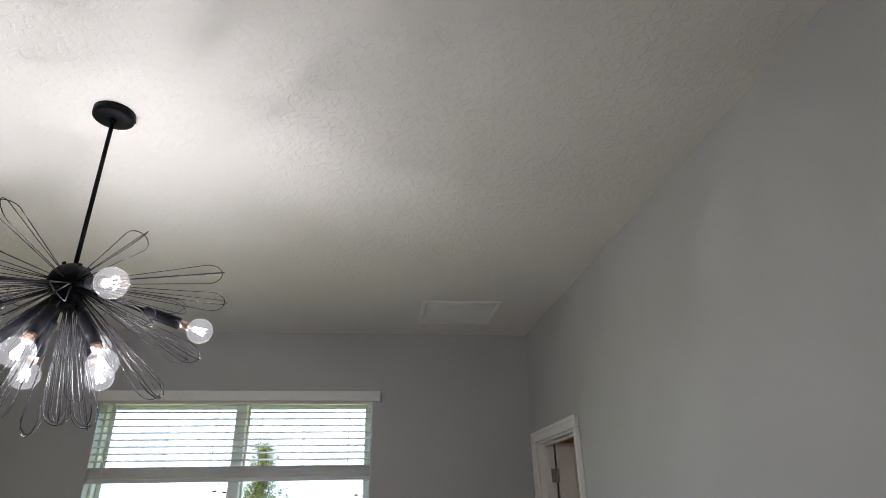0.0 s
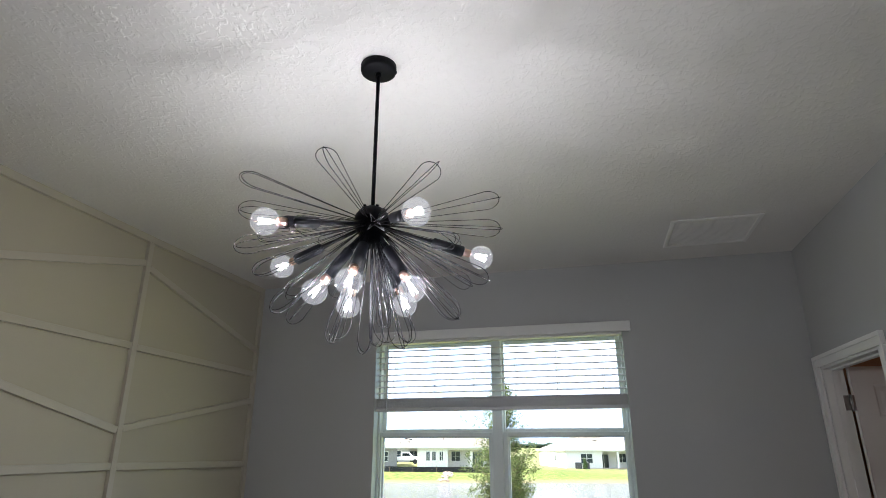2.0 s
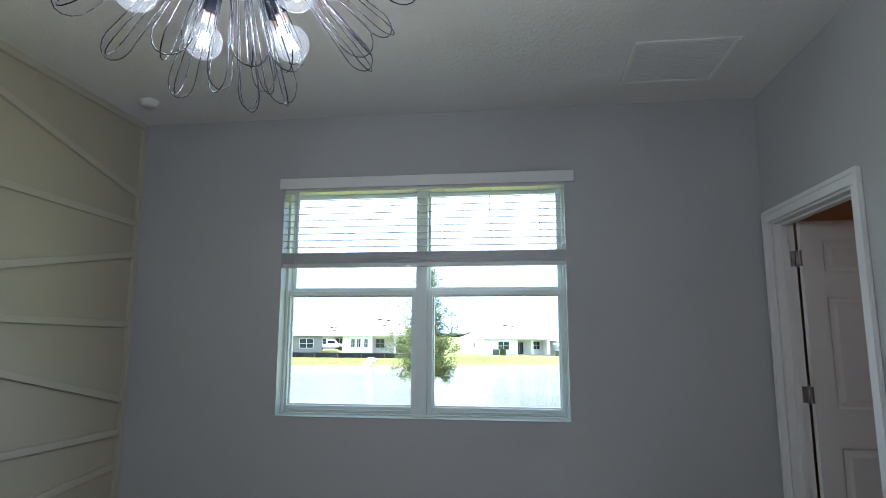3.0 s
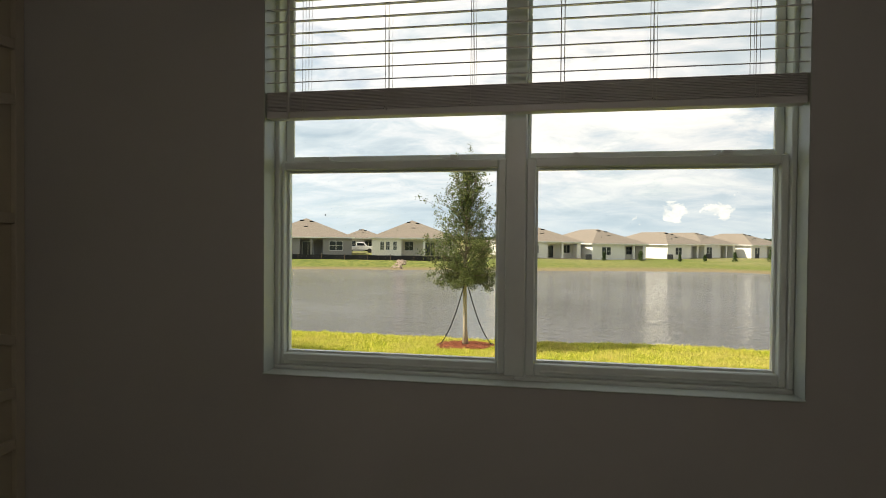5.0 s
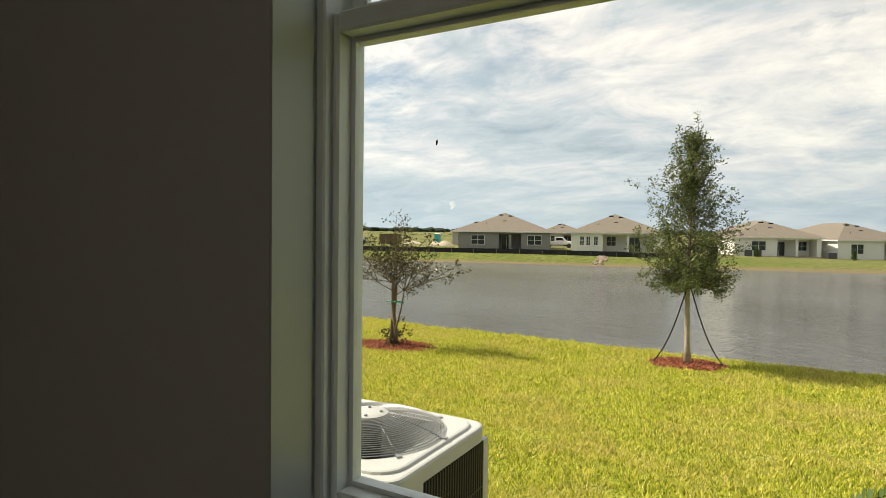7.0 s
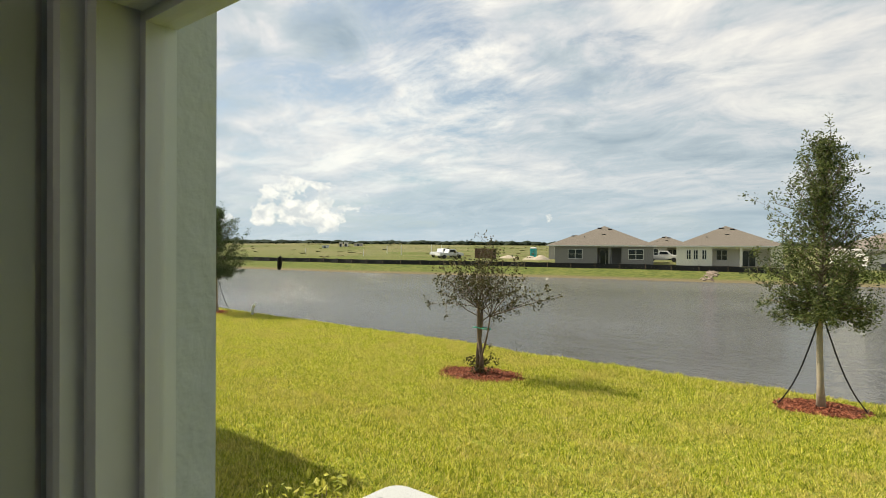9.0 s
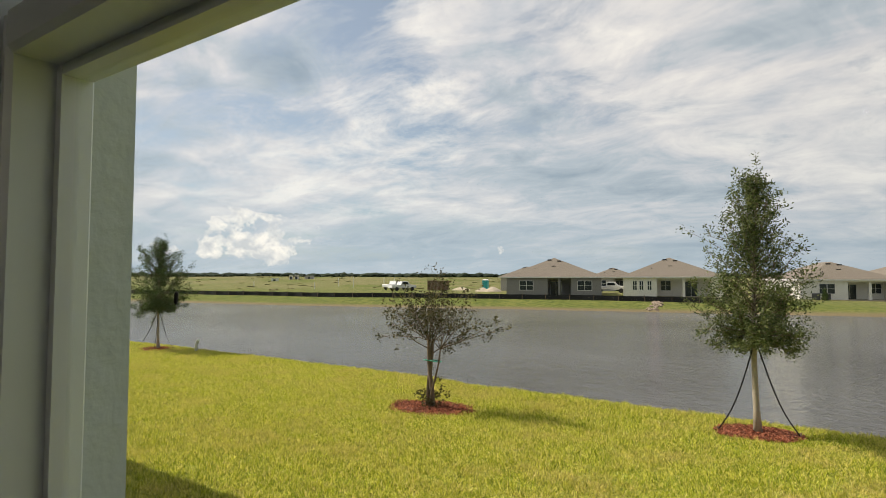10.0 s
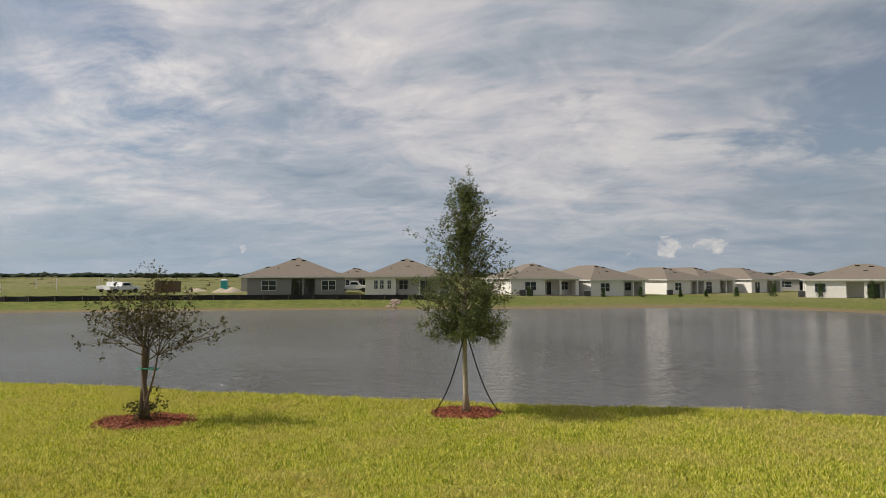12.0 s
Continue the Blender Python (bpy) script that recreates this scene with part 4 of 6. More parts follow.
def land_z(x, y):
    """Height of the ground: lawn, near bank, pond bed, far bank, fields."""
    e = lawn_edge(x)
    lawn = -0.40 - 0.33 * smooth(5.2, 14.5, y) + 0.02 * noise.noise(Vector((x * 0.5, y * 0.5, 1)))
    far = -1.12 - 0.72 * smooth(-30, 15, x) + 0.10 * noise.noise(Vector((x * 0.05, y * 0.05, 3)))
    far += 2.2 * math.exp(-((math.hypot(x, y) - 320) / 60) ** 2) * smooth(-120, -220, x)
    far += 2.5 * smooth(250, 900, math.hypot(x, y)) + 1.2 * smooth(-40, -160, x) * smooth(70, 130, y)
    if y < e:
        return lawn
    s = shore_y(x)
    into = min(y - e, s - y)
    if y < (e + s) / 2:
        return lawn + (-3.2 - lawn) * smooth(0, 4.2, y - e)
    if into > 0:
        return WATER_Z - 0.9 * smooth(0, 8, into)
    return WATER_Z + (far - WATER_Z) * smooth(-1.0, 13, -into)


def spread(stops):
    """Grid lines: (from, to, step) stretches."""
    out = []
    for a, b, step in stops:
        k = max(1, round((b - a) / step))
        out += [a + (b - a) * i / k for i in range(k)]
    return out + [stops[-1][1]]


def ground():
    xs = spread([(-4000, -800, 400), (-800, -200, 50), (-200, -60, 5), (-60, -24, 1.5), (-24, 8, 0.5), (8, 70, 2), (70, 300, 20), (300, 1200, 150), (1200, 4000, 560)])
    ys = spread([(-300, -20, 40), (-20, 5, 2.5), (5, 13.5, 0.5), (13.5, 20, 0.25), (20, 44, 2), (44, 100, 1.0), (100, 240, 8), (240, 800, 70), (800, 4500, 500)])
    verts = [(x, y, land_z(x, y)) for x in xs for y in ys]
    w = len(ys)
    faces = [(i * w + j, (i + 1) * w + j, (i + 1) * w + j + 1, i * w + j + 1) for i in range(len(xs) - 1) for j in range(w - 1)]
    # leave the house's own footprint to its floor slab
    me = bpy.data.meshes.new("ground")
    me.from_pydata(verts, [], faces)
    me.polygons.foreach_set("use_smooth", [True] * len(faces))
    me.materials.append(GROUND)
    tagged(new("ground", me), "lawn sloping to a pond, grassy bank and open fields beyond", "ground", "", "structure")
    bm = bmesh.new()
    pts = [(-400, 15.4), (-100, 15.6), (60, 15.2), (60, 18)] + [(x, y + 3) for x, y in reversed(SHORE)]
    bm.faces.new([bm.verts.new((x, y, WATER_Z)) for x, y in pts])
    structure("water", bm, WATER, "grey rippled pond water under a cloudy sky", "water")


ground()


def lawn_grass():
    """Short blades over the near lawn, denser close to the house and along the bank's edge."""
    rng = np.random.default_rng(11)
    n = 1250000
    u = rng.random(n)
    y = 5.35 + 10.0 * u ** 0.9
    x = -2.0 + (rng.random(n) * 2 - 1) * (4.0 + (y - 5.0) * 1.15) - (y - 5.0) * 0.62
    x = np.where(rng.random(n) < 0.22, -26 + 22 * rng.random(n), x)
    x[-26000:] = -26 + 32 * rng.random(26000)
    z, keep = np.empty(n), np.ones(n, bool)
    cache = {}
    for i in range(n):
        k = (round(x[i] * 4), round(y[i] * 4))
        if k not in cache:
            cache[k] = (land_z(x[i], y[i]), lawn_edge(x[i]))
        z[i], e = cache[k]
        if i >= n - 26000:
            y[i] = e - 0.35 + 0.6 * u[i]
            z[i] = land_z(x[i], y[i])
        elif y[i] > e + 0.3:
            keep[i] = False
    for bx, by, r in BEDS:
        keep &= ((x - bx) ** 2 + ((y - by) / 0.76) ** 2) > (r * (0.86 + 0.10 * np.sin(9 * np.arctan2(y - by, x - bx)) + 0.16 * (rng.random(n) - 0.5))) ** 2
    x, y, z = x[keep], y[keep], z[keep]
    n = len(x)
    tuft = rng.random((512, 512))[(x * 12).astype(int) % 512, (y * 10).astype(int) % 512]
    a, tall = rng.random(n) * math.tau, (0.014 + 0.034 * rng.random(n)) * (0.5 + 1.05 * tuft)
    tall[(y > 14.4)] *= 1.3
    wide = 0.0028 + 0.0042 * rng.random(n) + 0.00032 * (y - 5)
    lean = 1.1 * rng.random(n) + 0.2
    b = rng.random(n) * math.tau
    co = np.empty((n, 3, 3))
    co[:, 0] = np.stack([x - wide * np.cos(a), y - wide * np.sin(a), z - 0.006], 1)
    co[:, 1] = np.stack([x + wide * np.cos(a), y + wide * np.sin(a), z - 0.006], 1)
    co[:, 2] = np.stack([x + tall * lean * np.cos(b), y + tall * lean * np.sin(b), z + tall], 1)
    me = bpy.data.meshes.new("lawn_grass")
    me.vertices.add(3 * n), me.loops.add(3 * n), me.polygons.add(n)
    me.vertices.foreach_set("co", co.ravel())
    me.loops.foreach_set("vertex_index", np.arange(3 * n, dtype=np.int32))
    me.polygons.foreach_set("loop_start", np.arange(0, 3 * n, 3, dtype=np.int32))
    me.update(calc_edges=True)
    me.materials.append(BLADE)
    tagged(new("lawn_grass", me), "short bright yellow-green lawn grass", "grass", "", "stuff")


OAK_AT, MYRTLE_AT, OAK2_AT = (-2.325, 14.23), (-7.00, 12.82), (-18.73, 14.74)
BEDS = [(*OAK_AT, 0.60), (*MYRTLE_AT, 0.78), (*OAK2_AT, 0.5)]
lawn_grass()


# ---- houses across the pond ----
def far_window(house, x, z, w, h, y, name="window"):
    """Paired sash window on a wall that faces -y at y."""
    f = part(name, boxes((x - w / 2 - 0.06, y - 0.05, z - 0.06, x + w / 2 + 0.06, y + 0.0, z), (x - w / 2 - 0.06, y - 0.05, z + h, x + w / 2 + 0.06, y, z + h + 0.06), (x - w / 2 - 0.06, y - 0.05, z + 0.0005, x - w / 2, y, z + h - 0.0005), (x + w / 2, y - 0.05, z + 0.0005, x + w / 2 + 0.06, y, z + h - 0.0005), (x - 0.035, y - 0.045, z + 0.001, x + 0.035, y, z + h - 0.001), (x - w / 2 + 0.001, y - 0.04, z + h * 0.5 - 0.02, x - 0.036, y, z + h * 0.5 + 0.02), (x + 0.036, y - 0.04, z + h * 0.5 - 0.02, x + w / 2 - 0.001, y, z + h * 0.5 + 0.02)), FASCIA, house)
    part("pane", boxes((x - w / 2 + 0.001, y - 0.02, z + 0.001, x - 0.036, y - 0.003, z + h - 0.001)), DARK_GLASS, f)
    part("pane", boxes((x + 0.036, y - 0.02, z + 0.001, x + w / 2 - 0.001, y - 0.003, z + h - 0.001)), DARK_GLASS, f)
    return f


def house(at, turn, w, d, wall, label, porch=(4.6, 8.6), windows=((2.2, 1.7),), small=(), eave=2.78, rise=None, porch_window=True, door_at=0.35):
    """One-storey house: origin at the front left corner on the ground, front facing -y, hip roof."""
    x, y = at
    h = thing("house", label, "house", (x, y, land_z(x, y) - 0.05), "houses across the pond", "", turn)
    p0, p1 = porch
    deep, t = 2.6, 0.2
    # walls, with the porch cut into the front
    part("wall", boxes((0, 0, 0, p0, t, eave)), wall, h)
    part("wall", boxes((p1, 0, 0, w, t, eave)), wall, h)
    part("wall", boxes((0, t + 0.001, 0, t, d, eave)), wall, h)
    part("wall", boxes((w - t, t + 0.001, 0, w, d, eave)), wall, h)
    part("wall", boxes((t + 0.001, d - t, 0, w - t - 0.001, d, eave)), wall, h)
    part("porch_wall", boxes((p0 - t, t + 0.001, 0, p0, deep, eave - 0.02), (p0 - t, deep + 0.001, 0, p1 + t, deep + t, eave - 0.02), (p1, t + 0.001, 0, p1 + t, deep, eave - 0.02)), wall, h)
    part("porch_beam", boxes((p0 + 0.001, 0, eave - 0.32, p1 - 0.001, t, eave - 0.001)), wall, h)
    part("column", boxes(((p0 + p1) / 2 - 0.17, 0.0, 0.0, (p0 + p1) / 2 + 0.17, 0.34, eave - 0.321)), wall, h)
    part("slab", boxes((-0.15, -0.15, -0.6, w + 0.15, d + 0.15, 0.0)), SAND, h)
    # hip roof with overhang, fascia board
    o, rise = 0.45, rise or min(w, d) * 0.225
    rz, run = eave + rise, min(w, d) / 2
    bm = bmesh.new()
    base = [bm.verts.new(q) for q in ((-o, -o, eave + 0.06), (w + o, -o, eave + 0.06), (w + o, d + o, eave + 0.06), (-o, d + o, eave + 0.06))]
    if d >= w:
        r0, r1 = bm.verts.new((w / 2, run, rz)), bm.verts.new((w / 2, d - run, rz))
        fs = ((base[0], base[1], r0), (base[1], base[2], r1, r0), (base[2], base[3], r1), (base[3], base[0], r0, r1))
    else:
        r0, r1 = bm.verts.new((run, d / 2, rz)), bm.verts.new((w - run, d / 2, rz))
        fs = ((base[0], base[1], r1, r0), (base[1], base[2], r1), (base[2], base[3], r0, r1), (base[3], base[0], r0))
    for f in fs:
        bm.faces.new(f)
    bm.faces.new(base[::-1])
    roof = part("roof", bm, ROOF, h, "brown shingled hip roof")
    part("fascia", boxes((-o, -o, eave - 0.10, w + o, -o + 0.04, eave + 0.055), (-o, d + o - 0.04, eave - 0.10, w + o, d + o, eave + 0.055), (-o, -o + 0.041, eave - 0.10, -o + 0.04, d + o - 0.041, eave + 0.055), (w + o - 0.04, -o + 0.041, eave - 0.10, w + o, d + o - 0.041, eave + 0.055)), FASCIA, roof, "white fascia board")
    part("soffit", boxes((-o + 0.041, -o + 0.041, eave + 0.005, w + o - 0.041, d + o - 0.041, eave + 0.05)), FASCIA, roof)
    for k, q in ((0.45, 0.86), (0.56, 0.80), (0.50, 0.52)):
        part("roof_vent", boxes((w * k - 0.3, run * q - 0.2, eave + rise * q - 0.1, w * k + 0.3, run * q + 0.2, eave + rise * q + 0.14)), BLACK, roof)
    tb = bmesh.new()
    tube(tb, [(w * 0.3, run * 0.35, eave + rise * 0.3), (w * 0.3, run * 0.35, eave + rise * 0.35 + 0.35)], 0.06, 8)
    part("vent_pipe", tb, BLACK, roof)
    for wx, ww in windows:
        far_window(h, wx, 0.85, ww, 1.35, 0.0)
    for wx in small:
        far_window(h, wx, 0.95, 0.5, 1.25, 0.0)
    # porch: dark sliding door and a second window
    y = deep
    q0 = p0 + door_at
    door = part("sliding_door", boxes((q0, y - 0.06, 0.02, q0 + 1.6, y - 0.004, 2.1)), DARK_DOOR, h, "dark glazed sliding door")
    part("door_frame", boxes((q0 - 0.08, y - 0.09, 0.02, q0 - 0.005, y - 0.005, 2.18), (q0 + 1.605, y - 0.09, 0.02, q0 + 1.68, y - 0.005, 2.18), (q0 - 0.004, y - 0.09, 2.105, q0 + 1.604, y - 0.005, 2.18), (q0 + 0.77, y - 0.085, 0.02, q0 + 0.83, y - 0.061, 2.1)), FASCIA, door)
    if porch_window and p1 - p0 > 3.6:
        far_window(h, p1 - 1.0 if door_at < 1 else p0 + 1.3, 0.85, 1.3, 1.35, y)
    # one window on the side that faces the light
    sb = boxes((-0.03, d * 0.35, 1.0, -0.001, d * 0.35 + 0.7, 2.1))
    part("side_window", sb, DARK_GLASS, h)
    return h


AXIS, SIDE, EYE12 = (-0.1647, 0.9863), (0.9863, 0.1647), (-1.144, 4.965)


def spot(depth, across):
    """Place on the far shore: metres ahead and metres across from the window, along the last line of sight."""
    return (EYE12[0] + depth * AXIS[0] + across * SIDE[0], EYE12[1] + depth * AXIS[1] + across * SIDE[1])


house(spot(84, -28.5), 22, 14.0, 15.0, HOUSE_GREY, "one-storey house with dark grey walls and brown roof", porch=(6.2, 9.6), windows=((3.0, 2.0), (11.6, 2.0)), porch_window=False)
house(spot(87, -11.75), 16, 13.2, 17.0, HOUSE_BEIGE, "one-storey beige house with a columned back porch", porch=(4.6, 11.7), windows=(), small=(1.6, 2.5, 3.6), rise=3.0, door_at=3.9)
house(spot(96, 11.3), 20, 12.0, 17.0, HOUSE_WHITE, "one-storey white house with a recessed back porch", porch=(6.0, 11.4), windows=((3.4, 1.9),))
house(spot(98, 25.1), 34, 12.0, 17.0, HOUSE_WHITE, "one-storey white house in the middle of the row", porch=(7.2, 11.4), windows=((3.0, 1.9),))
house(spot(107, 41.5), 38, 11.0, 17.0, HOUSE_WHITE, "one-storey white house further along the row", porch=(6.6, 10.4), windows=((3.0, 1.7),), porch_window=False)
house(spot(113, 50.5), 40, 11.0, 17.0, HOUSE_WHITE, "one-storey white house far along the row", porch=(6.0, 10.2), windows=((2.4, 1.7),), porch_window=False)
house(spot(117, 62.5), 40, 11.0, 16.0, HOUSE_WHITE, "one-storey white house near the row's end", porch=(5.4, 10.2), windows=((2.0, 1.6),), porch_window=False)
house(spot(135, 77.0), -10, 9.0, 12.0, HOUSE_TAUPE, "small far house with a pale garage front", porch=(5.5, 8.6), windows=((2.4, 3.0),), porch_window=False)
house(spot(90, 56.5), -21, 16.0, 14.0, HOUSE_WHITE, "wide white house at the pond's bend", porch=(5.2, 10.0), windows=((1.9, 1.4), (12.4, 1.6)), rise=2.5, porch_window=False, door_at=2.75)
house(spot(118, -22.0), 22, 9.0, 12.0, HOUSE_TAUPE, "house with a gabled porch behind the front row", porch=(4.5, 8.5), windows=((2.0, 1.6),), porch_window=False)
house(spot(112, -39.2), 22, 10.0, 12.0, HOUSE_TAUPE, "taupe house half hidden behind the grey house", porch=(4.5, 8.5), windows=((2.0, 1.6),), porch_window=False)


# ---- own house, outside ----
def own_house():
    # unseen wing, assumed from the lawn's shadow and placed to cast it
    h = thing("house_wing", "plain stucco wing of the house, out of view, shading the lawn", "house", (-8.4, 5.2, -0.6), "", "structure")
    part("wall", boxes((-8.0, 0.0, 0, 0.0, 2.2, 3.65)), STUCCO, h)
    part("roof_slab", boxes((-8.3, 0.0, 3.651, 0.08, 2.28, 3.78)), ROOF, h)
    structure("roof_overhang", boxes((-9.0, 5.197, CZ + 0.02, 6.2, 5.40, CZ + 0.14)), FASCIA, "white soffit over the window wall", "roof")
    structure("roof", boxes((-9.0, -2.0, CZ + 0.141, 6.2, 5.40, CZ + 0.25)), ROOF, "brown shingled roof over the room", "roof")


own_house()


# ---- trees ----
def wander(rnd, v, amount):
    return (v + Vector((rnd.gauss(0, amount), rnd.gauss(0, amount), rnd.gauss(0, amount)))).normalized()


def limb(bm, rnd, start, d, length, r0, r1, bend=0.12, lift=0.0, sides=6, steps=5):
    """A tapering limb; returns the points along it."""
    pts, rad, p, v = [Vector(start)], [r0], Vector(start), Vector(d).normalized()
    for i in range(steps):
        v = wander(rnd, v + Vector((0, 0, lift)), bend)
        p = p + v * length / steps
        pts.append(p.copy()), rad.append(r0 + (r1 - r0) * (i + 1) / steps)
    tube(bm, pts, rad, sides)
    return pts


def leaves_mesh(name, anchors, rnd, size, mat, spread_by, narrow=0.42):
    """Small folded leaves scattered round the anchor points: (place, how many)."""
    co, faces = [], []
    for p, count in anchors:
        for _ in range(count):
            c = p + Vector((rnd.gauss(0, spread_by), rnd.gauss(0, spread_by), rnd.gauss(0, spread_by)))
            d = Vector((rnd.gauss(0, 1), rnd.gauss(0, 1), rnd.gauss(0.2, 0.8))).normalized()
            s = d.orthogonal().normalized()
            s = (Matrix.Rotation(rnd.uniform(0, math.tau), 3, d) @ s)
            ln = size * rnd.uniform(0.6, 1.25)
            k, w, fold = len(co), ln * narrow / 2, d.cross(s) * ln * 0.10
            co += [c, c + d * ln * 0.5 + s * w + fold, c + d * ln, c + d * ln * 0.5 - s * w + fold]
            faces += [(k, k + 1, k + 2), (k, k + 2, k + 3)]
    me = bpy.data.meshes.new(name)
    me.from_pydata([tuple(v) for v in co], [], faces)
    me.materials.append(mat)
    return me


SPIRE = ((0, 0.70), (0.10, 1.0), (0.25, 0.94), (0.40, 0.76), (0.58, 0.62), (0.72, 0.50), (0.82, 0.38), (0.91, 0.22), (1.0, 0.07))
FULL = ((0, 0.70), (0.12, 0.95), (0.30, 1.0), (0.50, 0.86), (0.70, 0.62), (0.86, 0.40), (1.0, 0.16))


def oak(at, height, crown_base, radius, leaf_count, seed, leaf_mat, label, lean=0.0, odd=True, stops=SPIRE):
    rnd = random.Random(seed)
    x, y = at
    z = land_z(x, y)
    t = thing("young_oak_tree", label, "tree", (x, y, z), "trees on the lawn")
    bm = bmesh.new()
    trunk, rad = [], []
    for i in range(11):
        k = i / 10
        trunk.append(Vector((lean * k + 0.03 * math.sin(5 * k + seed), 0.025 * math.sin(4 * k + 2 * seed), -0.03 + (height * 0.93 + 0.03) * k)))
        rad.append(0.042 * (1 - k) ** 0.8 + 0.005 + (0.02 if i == 0 else 0))
    tube(bm, trunk, rad, 10)
    part("trunk", bm, BARK, t, "slim pale mottled trunk")
    br, anchors = bmesh.new(), []
    count = 120

    def profile(k):
        """Crown radius by height: full low down, uneven above."""
        for (a, ra), (b, rb) in zip(stops, stops[1:]):
            if k <= b:
                return ra + (rb - ra) * (k - a) / (b - a)
        return 0.1

    for i in range(count):
        k = ((i + rnd.random()) / count) ** 1.35
        h = crown_base + (height * 0.92 - crown_base) * k * 0.97
        reach = radius * profile(k) * rnd.uniform(0.50, 1.10)
        a = i * 2.399 + rnd.uniform(-0.5, 0.5)
        up = 0.30 + 1.25 * k + rnd.uniform(-0.25, 0.4) - (0.5 if k < 0.10 else 0)
        d = Vector((math.cos(a), math.sin(a), up)).normalized()
        h = max(crown_base * 0.96, h - 0.5 * up * reach)
        base = Vector((lean * h / height, 0, h))
        pts = limb(br, rnd, base, d, reach * math.sqrt(1 + up * up), 0.011 * (1 - 0.6 * k), 0.003, 0.10, 0.04, 5, 4)
        for j in range(1 if k < 0.3 else 2, 5):
            anchors.append((pts[j], 3 * (1 - 0.66 * k)))
            for _ in range(2):
                dd = wander(rnd, d + Vector((0, 0, 0.2)), 0.65)
                tw = limb(br, rnd, pts[j], dd, rnd.uniform(0.10, 0.26) * (1 - 0.25 * k), 0.0035, 0.0015, 0.15, 0.06, 3, 2)
                anchors += [(tw[1], 4 * (1 - 0.62 * k)), (tw[2], 5 * (1 - 0.62 * k))]
    # wisps that stand out of the crown
    wisps = [((-0.75, 0.1, 0.42), crown_base + 1.15, 1.15)] if odd else []
    wisps += [((rnd.uniform(-0.55, 0.55), rnd.uniform(-0.55, 0.55), 1), height * rnd.uniform(0.55, 0.84), rnd.uniform(0.30, 0.58)) for _ in range(30)]
    wisps += [((0.05, 0, 1), height * 0.80, height * 0.20), ((-0.15, 0.1, 1), height * 0.76, height * 0.19)]
    for d, h, ln in wisps:
        pts = limb(br, rnd, Vector((lean * h / height, 0, h)), d, ln, 0.006, 0.0015, 0.08, 0.05, 4, 7)
        anchors += [(p, 4) for p in pts[2:]]
    part("limbs", br, BARK_DARK, t)
    total = sum(c for _, c in anchors)
    anchors = [(p, max(1, round(c * leaf_count / total))) for p, c in anchors]
    me = leaves_mesh("crown", anchors, rnd, 0.050, leaf_mat, 0.034)
    crown = shared("crown", me, t)
    crown["label"] = "crown of small dull green leaves"
    return t, z


def ribbon(points, width, across=(1, 0, 0)):
    """A flat strap with a little thickness along points."""
    bm = bmesh.new()
    s = Vector(across).normalized() * width / 2
    rows = []
    for i, p in enumerate(points):
        p = Vector(p)
        q = s if i % 2 == 0 else Matrix.Rotation(0.35, 3, "Z") @ s
        off = Vector((0, 0.002, 0))
        rows.append([bm.verts.new(v) for v in (p - q - off, p + q - off, p + q + off, p - q + off)])
    for a, b in zip(rows, rows[1:]):
        for j in range(4):
            bm.faces.new((a[j], a[(j + 1) % 4], b[(j + 1) % 4], b[j]))
    bm.faces.new(rows[0][::-1]), bm.faces.new(rows[-1])
    return bm


def tie_downs(at, z, ends, high):
    """Black straps that hold a young tree upright, each to its own stake."""
    for dx, dy in ends:
        st = thing("tree_strap", "black nylon strap staked from trunk to lawn", "tree strap", (at[0], at[1], z), "straps on the young trees")
        end = Vector((dx, dy, 0.02 + land_z(at[0] + dx, at[1] + dy) - z))
        pts = []
        for i in range(9):
            k = i / 8
            p = Vector((dx * 0.06, dy * 0.06, high)).lerp(end, k)
            p.z -= 0.17 * math.sin(math.pi * k)
            pts.append(p)
        part("webbing", ribbon(pts, 0.021), STRAP, st)
        bm = bmesh.new()
        tube(bm, [end + Vector((0, 0, -0.05)), end + Vector((0, 0, 0.05))], 0.010, 6)
        part("stake", bm, BARK_DARK, st)


